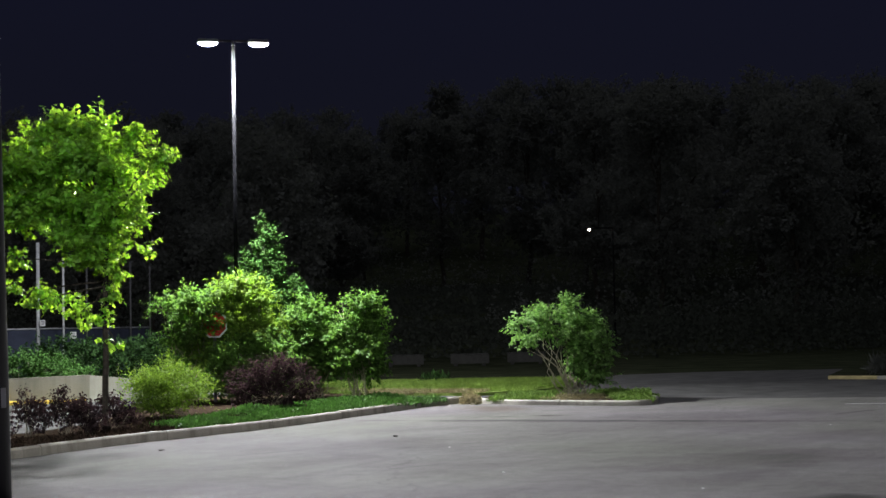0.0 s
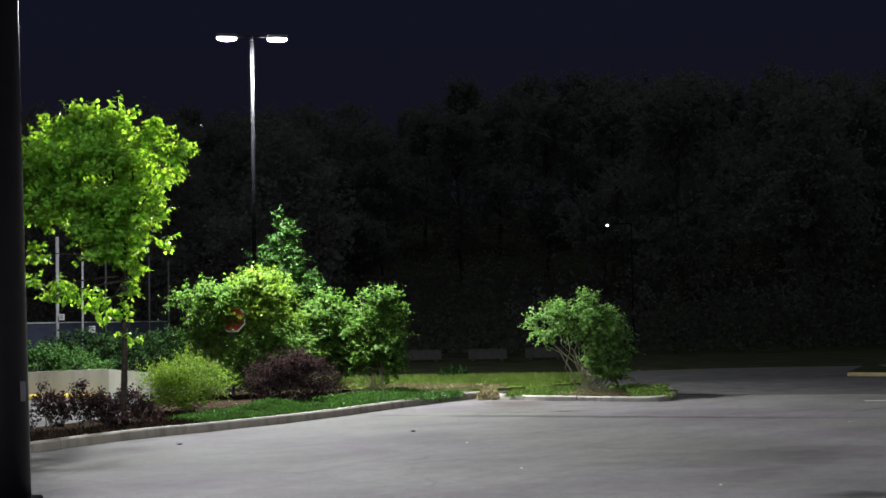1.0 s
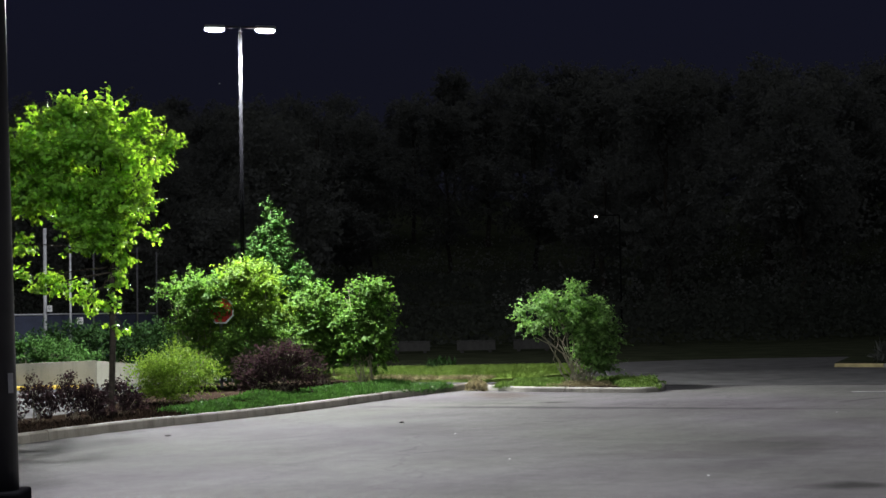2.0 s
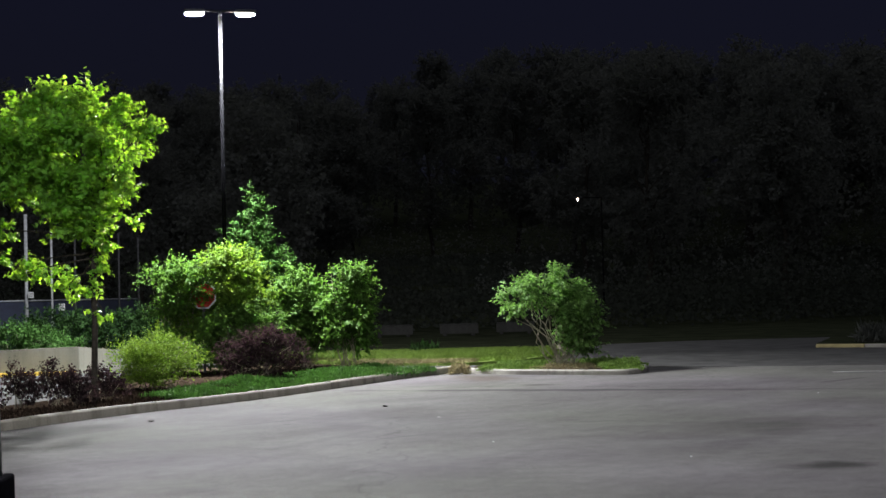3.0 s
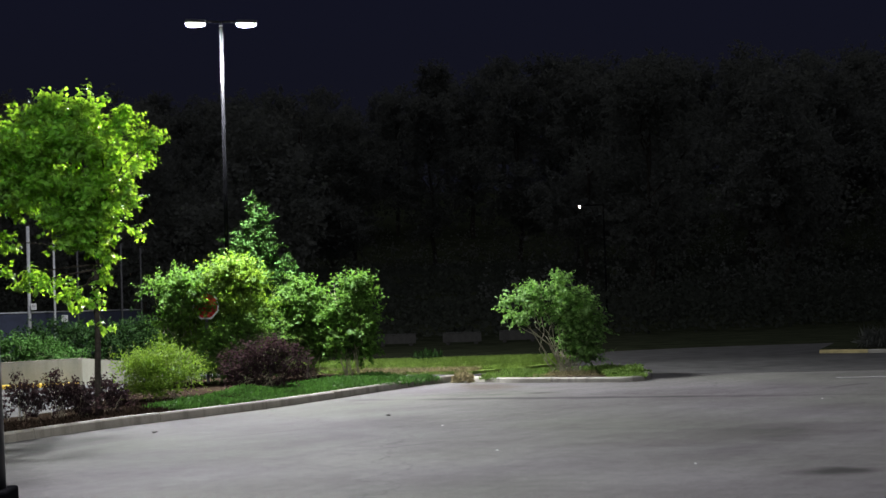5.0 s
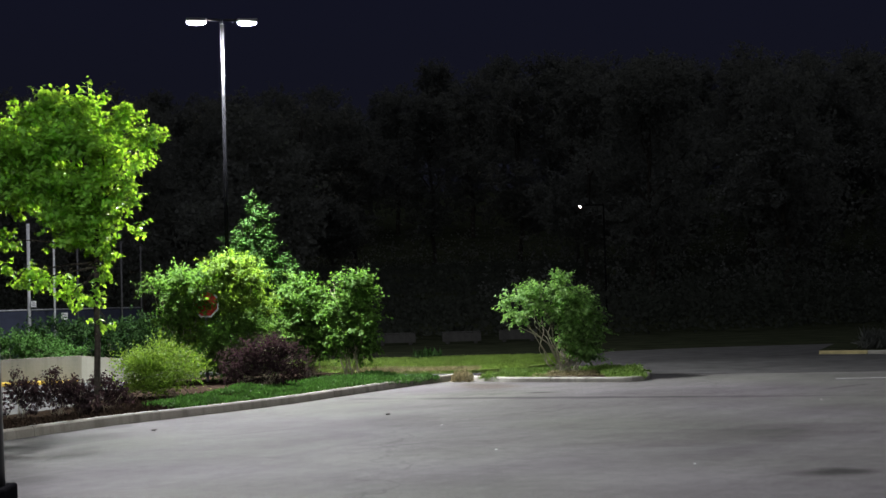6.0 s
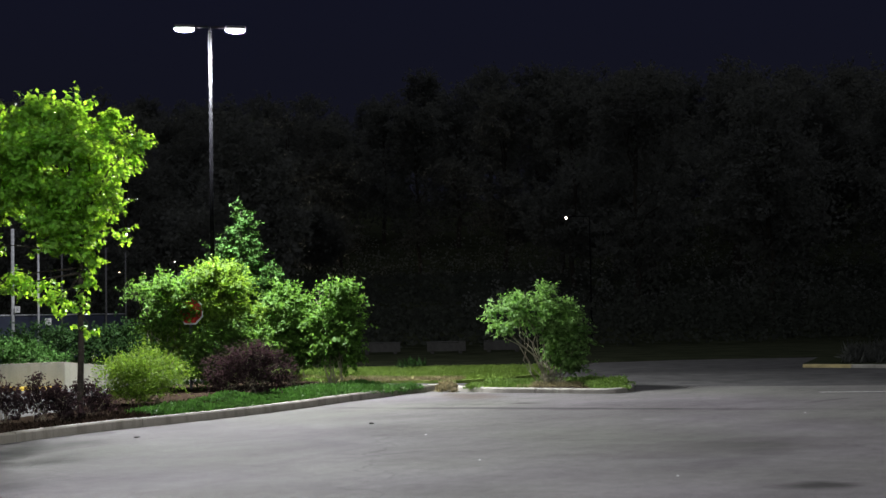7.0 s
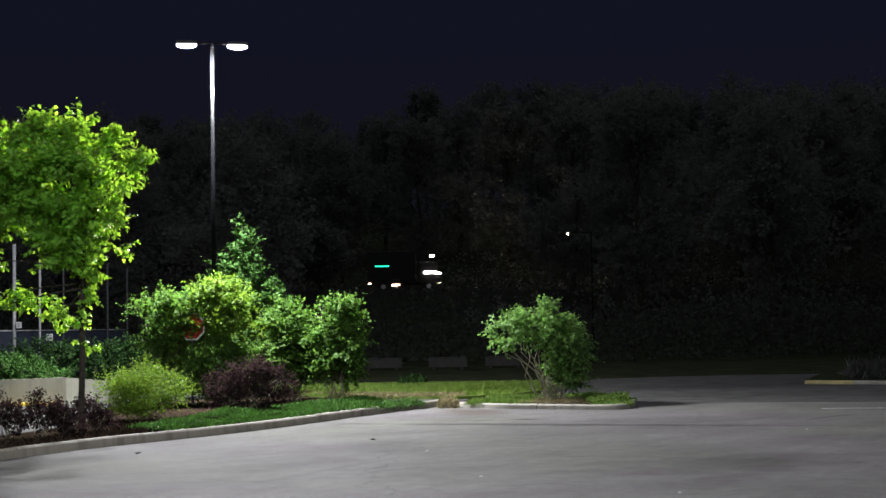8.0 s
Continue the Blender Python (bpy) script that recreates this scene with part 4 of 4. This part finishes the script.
# ---- behind the lot ----
def bench(at, turn=0.0):
    root = tagged(new("bench"), "pale low slatted bench standing on dark grass", "bench", "benches behind the lot")
    root.matrix_basis = pose(*at, 0, 0, turn)
    for i in range(4):
        part("slat", box(1.5, 0.09, 0.04, (0, -0.17 + 0.11 * i, 0.43), 0.006), M_BENCH, root)
    for x in (-0.55, 0.55):
        part("support", box(0.14, 0.4, 0.43, (x, 0, 0), 0.01), M_BENCH, root)
    part("apron", box(1.5, 0.05, 0.33, (0, -0.23, 0.09), 0.01), M_BENCH, root)


bench((0.95, 55.0, -0.02), 2)
bench((3.2, 55.6, -0.02), -3)
bench((-1.6, 55.4, -0.02), 1)


def far_lamp(at, height):
    root = tagged(new("street_lamp"), "far road lamp with a small warm glow", "street lamp")
    root.location = at
    part("pole", rod(0.05, 0.035, height, (0, 0, 0), 10), M_POLE, root)
    part("arm", box(1.0, 0.05, 0.05, (-0.5, 0, height - 0.02)), M_POLE, root)
    head = part("lamp_head", box(0.4, 0.2, 0.08, (-1.1, 0, height - 0.02), 0.03), M_HEAD, root)
    bm = bmesh.new()
    bmesh.ops.create_uvsphere(bm, u_segments=12, v_segments=8, radius=0.046, matrix=Matrix.Translation((-1.1, 0, height - 0.06)))
    part("lens", bm, M_FARLAMP, head, "warm glowing lens", smooth=True)


far_lamp((8.0, 66.0, land(8.0, 66)), 5.98 - land(8.0, 66))


def truck():
    root = tagged(new("truck"), "dark box truck driving by with lit lamps", "truck")
    part("cargo_box", box(4.2, 2.3, 2.6, (-2.6, 0, 0.95), 0.05), M_TRUCK, root)
    part("chassis", box(6.4, 0.9, 0.25, (-1.7, 0, 0.6)), M_TRUCK, root)
    cab = box(1.7, 2.2, 2.0, (0.55, 0, 0.6), 0.12)
    cab = part("cab", cab, M_TRUCK, root)
    part("windscreen", box(0.03, 1.9, 0.7, (1.41, 0, 1.65), 0.01), M_GLASS, cab)
    part("roof_lamp", box(0.45, 0.5, 0.16, (0.9, -0.6, 3.05), 0.05), M_HEADLIGHT, cab, "bright roof lamp")
    part("headlight", box(1.2, 0.1, 0.2, (0.75, -1.14, 1.55), 0.05), M_HEADLIGHT, cab, "bright side lamp")
    part("headlight", box(0.45, 0.1, 0.13, (1.5, -1.12, 1.52), 0.05), M_HEADLIGHT, cab, "bright lamp")
    for y in (-0.75, 0.75):
        part("headlamp", box(0.02, 0.26, 0.2, (1.43, y, 0.95)), M_BEAM, cab, "bright headlamp")
    # plates added to block the headlamp glow from the side
    for y in (-1.08, 1.08):
        part("lamp_shield", box(0.5, 0.04, 0.45, (1.5, y, 0.8), 0.01), M_TRUCK, cab)
    part("marker_lamp", box(0.7, 0.06, 0.16, (-2.3, -1.19, 0.5), 0.04), M_MARKER, root, "pinkish side marker lamp")
    part("marker_lamp", box(0.26, 0.06, 0.1, (-4.6, -1.19, 0.68), 0.03), M_MARKER, root, "small side marker lamp")
    part("led_strip", box(1.25, 0.04, 0.12, (-3.5, -1.18, 2.2), 0.02), M_GREENLED, root, "green light strip")
    for x in (0.6, -3.4, -2.3):
        for y in (-0.95, 0.95):
            w = bmesh.new()
            bmesh.ops.create_cone(w, cap_ends=True, segments=20, radius1=0.45, radius2=0.45, depth=0.28, matrix=pose(x, y, 0.45, 90))
            wheel = part("wheel", w, M_RUBBER, root)
            r = bmesh.new()
            bmesh.ops.create_cone(r, cap_ends=True, segments=14, radius1=0.24, radius2=0.2, depth=0.30, matrix=pose(x, y, 0.45, 90))
            part("rim", r, M_GALV, wheel)
    return root


the_truck = truck()


def wood():
    rng = random.Random(7)
    kinds = []
    for k in range(5):
        nr = np.random.default_rng(70 + k)
        h = 14.0 + 1.2 * k
        blobs = []
        for i in range(15):
            a, f = nr.uniform(0, 2 * math.pi), nr.random()
            z = h * (0.28 + 0.64 * f)
            r = (1 - abs(2 * f - 0.75)) * 2.6 + 0.6
            blobs.append((math.cos(a) * r, math.sin(a) * r, z, nr.uniform(1.3, 2.3), nr.uniform(1.3, 2.3), nr.uniform(1.0, 1.8)))
        stems = [limb(nr, (0, 0, -0.5), (0, 0, h * 0.85), 0.26, 0.05, 8, 0.008)]
        for b in blobs[:11]:
            stems.append(limb(nr, (0, 0, b[2] * 0.7), b[:3], 0.09, 0.02, 4, 0.04))
        kinds.append((stems, blobs, k))
    made = []
    for k, (stems, blobs, _) in enumerate(kinds):
        made.append(plant("broadleaf_tree", "tall dark unlit broadleaf tree at the wood's edge", "tree", (0, 0, 0), blobs, stems, M_WOOD_LEAF, 80 + k, 1300, 9, 0.8, 0.30, 0.8, clump=3, group="trees of the wood"))
    spots = []
    for row, (y, step) in enumerate(((72, 6.2), (86, 6.6), (101, 7.2), (140, 7.5), (160, 8.0), (185, 8.0), (210, 9.0))):
        x = -0.42 * y - 8
        while x < 0.42 * y + 8:
            spots.append((x + rng.uniform(-1.6, 1.6), y + rng.uniform(-5, 5), row))
            x += step
    spots += [(-18.5 - 5.0 * i + rng.uniform(-1, 1), 112 + rng.uniform(-3, 3), 7) for i in range(8)]
    used = 0
    for x, y, row in spots:
        # open ground before the road, where the passing truck shows
        if row < 3 and -0.10 * y < x < 0.012 * y + 5.2:
            continue
        m = pose(x, y, land(x, y) - 0.1, 0, 0, rng.uniform(0, 360))
        kind = used if used < 5 else rng.randrange(5)
        tall = (0.158 if x < 0 else 0.176) * y + 1.6 - land(x, y)
        s = tall / (15.0 + 1.2 * kind) * rng.uniform(0.92, 1.05)
        if used < 5:
            made[used].matrix_basis = m
            made[used].scale = (s, s, s)
        else:
            made_tree = copy_thing(made[kind], m)
            made_tree.scale = (s, s, s)
        used += 1


wood()
ground_cover("undergrowth", "dark undergrowth along the wood's edge", [(-48, 84, -10, 82, 3, 1.5, 2.5), (2.5, 82, 48, 84, 3, 1.5, 2.5), (-60, 119, 60, 119, 1.0, 4.4, 0.55), (-75, 136, 80, 136, 3, 4.5, 6.5), (-90, 168, 95, 168, 4, 5, 11), (-90, 180, 95, 180, 4, 5, 13)], M_WOOD_LEAF, 58, 60000, 0.22, 0.5, 0.8, category="bushes", even=0.2)


for i, x in enumerate((-8.6, -18.6, -23.2, -27.8, -32.4, -37.0, -41.6)):
    shrub("roadside_tree", "dark unlit leafy tree standing beside the road", (x, 119.0, land(x, 119.0)),
          [(-0.2, 0, 1.85, 2.1, 1.5, 0.7), (0, 0, 2.6, 2.3, 1.6, 1.1), (-1.2, 0, 3.4, 1.6, 1.4, 1.1), (1.1, 0, 3.3, 1.6, 1.4, 1.1), (0.1, 0, 4.4, 1.9, 1.5, 1.2), (-0.5, 0, 5.4, 1.3, 1.2, 0.9)],
          M_WOOD_LEAF, 71 + i, 2100 + 500 * (i > 0), 9, 0.5, 0.24, 0.6, 9, 0.06, 0.25, category="tree", group="trees beside the road", stem_material=M_BARK)
ground_cover("undergrowth", "dense dark bushes at the wood's foot behind the lot", [(-44, 62.5, 46, 62.5, 2.6, 0.1, 3.1), (-44, 66.5, -9, 66.5, 2.5, 0.4, 5.0), (9, 66.5, 46, 66.5, 2.5, 0.4, 5.0), (-44, 77, 46, 77, 6, 0.6, 2.2), (-48, 91, 48, 91, 7, 2.2, 1.7), (-50, 107, 50, 107, 7, 3.7, 1.0)], M_BUSH, 59, 200000, 0.19, 0.4, 0.7, category="bushes", even=0.3)


# ---- litter on the asphalt ----
def scrap(name, label, at, size, mat, seed):
    rng = random.Random(seed)
    bm = bmesh.new()
    bmesh.ops.create_icosphere(bm, subdivisions=1, radius=1.0)
    for v in bm.verts:
        v.co = Vector((v.co.x * size * rng.uniform(0.6, 1.2), v.co.y * size * rng.uniform(0.6, 1.2), (v.co.z + 0.8) * size * 0.28 * rng.uniform(0.7, 1.2)))
    tagged(part(name, bm, mat, None, m=Matrix.Translation(at)), label, "litter", "litter on the lot")


scrap("leaf_clump", "dark clump of dead leaves on the asphalt", (-3.82, 18.87, 0), 0.06, M_DARKBIT, 1)
for i, (x, y) in enumerate(((0.03, 18.46), (2.41, 13.41), (5.69, 20.94), (0.6, 15.2))):
    scrap("paper_scrap", "small crumpled white paper scrap on the asphalt", (x, y, 0), 0.016, M_PAPER, 2 + i)
scrap("leaf_clump", "small dark clump of leaves on the asphalt", (-0.74, 20.43, 0), 0.045, M_DARKBIT, 9)
ground_cover("dry_leaf_heap", "pale heap of dry leaves and straw blown into the kerb gap", [(0.28, 28.26, 0.68, 28.18, 0.15, 0.0, 0.16), (0.34, 28.4, 0.58, 28.34, 0.12, 0.08, 0.16)], M_STRAW, 60, 1000, 0.06, 0.5, 0.35, category="dry leaves")
line = part("parking_line", slab([(7.3, 25.75), (10.5, 25.3), (10.5, 25.4), (7.3, 25.85)], 0.001, 0.005), M_WHITE_LINE, None)
tagged(line, "worn white painted bay line", "marking", kind="structure")


# ---- the moth at the lamp ----
def moth():
    root = tagged(new("moth"), "small pale moth flying up to the lamp", "moth")
    bm = bmesh.new()
    bmesh.ops.create_uvsphere(bm, u_segments=8, v_segments=6, radius=1.0, matrix=Matrix.Diagonal((0.006, 0.020, 0.006, 1)))
    part("body", bm, M_MOTH, root)
    for s in (-1, 1):
        vs = [(s * 0.004, 0.012, 0.003), (s * 0.034, 0.016, 0.014), (s * 0.036, -0.004, 0.015), (s * 0.022, -0.018, 0.009), (s * 0.004, -0.010, 0.003)]
        vs += [(x, y, z - 0.001) for x, y, z in vs]
        fs = [(0, 1, 2, 3, 4), (9, 8, 7, 6, 5)] + [(i, (i + 1) % 5, 5 + (i + 1) % 5, 5 + i) for i in range(5)]
        part("wing", mesh_of("wing", vs, fs, M_MOTH), None, root)
    return root


the_moth = moth()


# ---- movement ----
def motions():
    flight = [(0.0, -5.31, 29.5, 7.38), (0.1, -5.18, 29.5, 7.33), (0.4, -5.32, 29.5, 6.47), (0.8, -5.57, 29.5, 5.75), (1.0, -5.44, 29.5, 5.80), (1.2, -5.31, 29.5, 5.85),
              (1.5, -5.11, 29.5, 6.04), (1.7, -4.91, 29.5, 6.18), (2.3, -4.80, 29.9, 7.2), (2.7, -5.05, 30.7, 8.25), (3.0, -5.14, 31.0, 8.04), (8.0, -5.14, 31.0, 8.04)]
    walk(the_moth, [(s, pose(x, y, z, 35 if s < 3 else 0, 20 * math.sin(9 * s) if s < 3 else 0, -40 * min(s, 3.0))) for s, x, y, z in flight])
    walk(the_truck, [(t, pose(0.0 + 21.8 * (t - 8.0), 125.0, 4.85)) for t in (0.0, 2.0, 4.0, 6.0, 7.0, 8.0)])


motions()
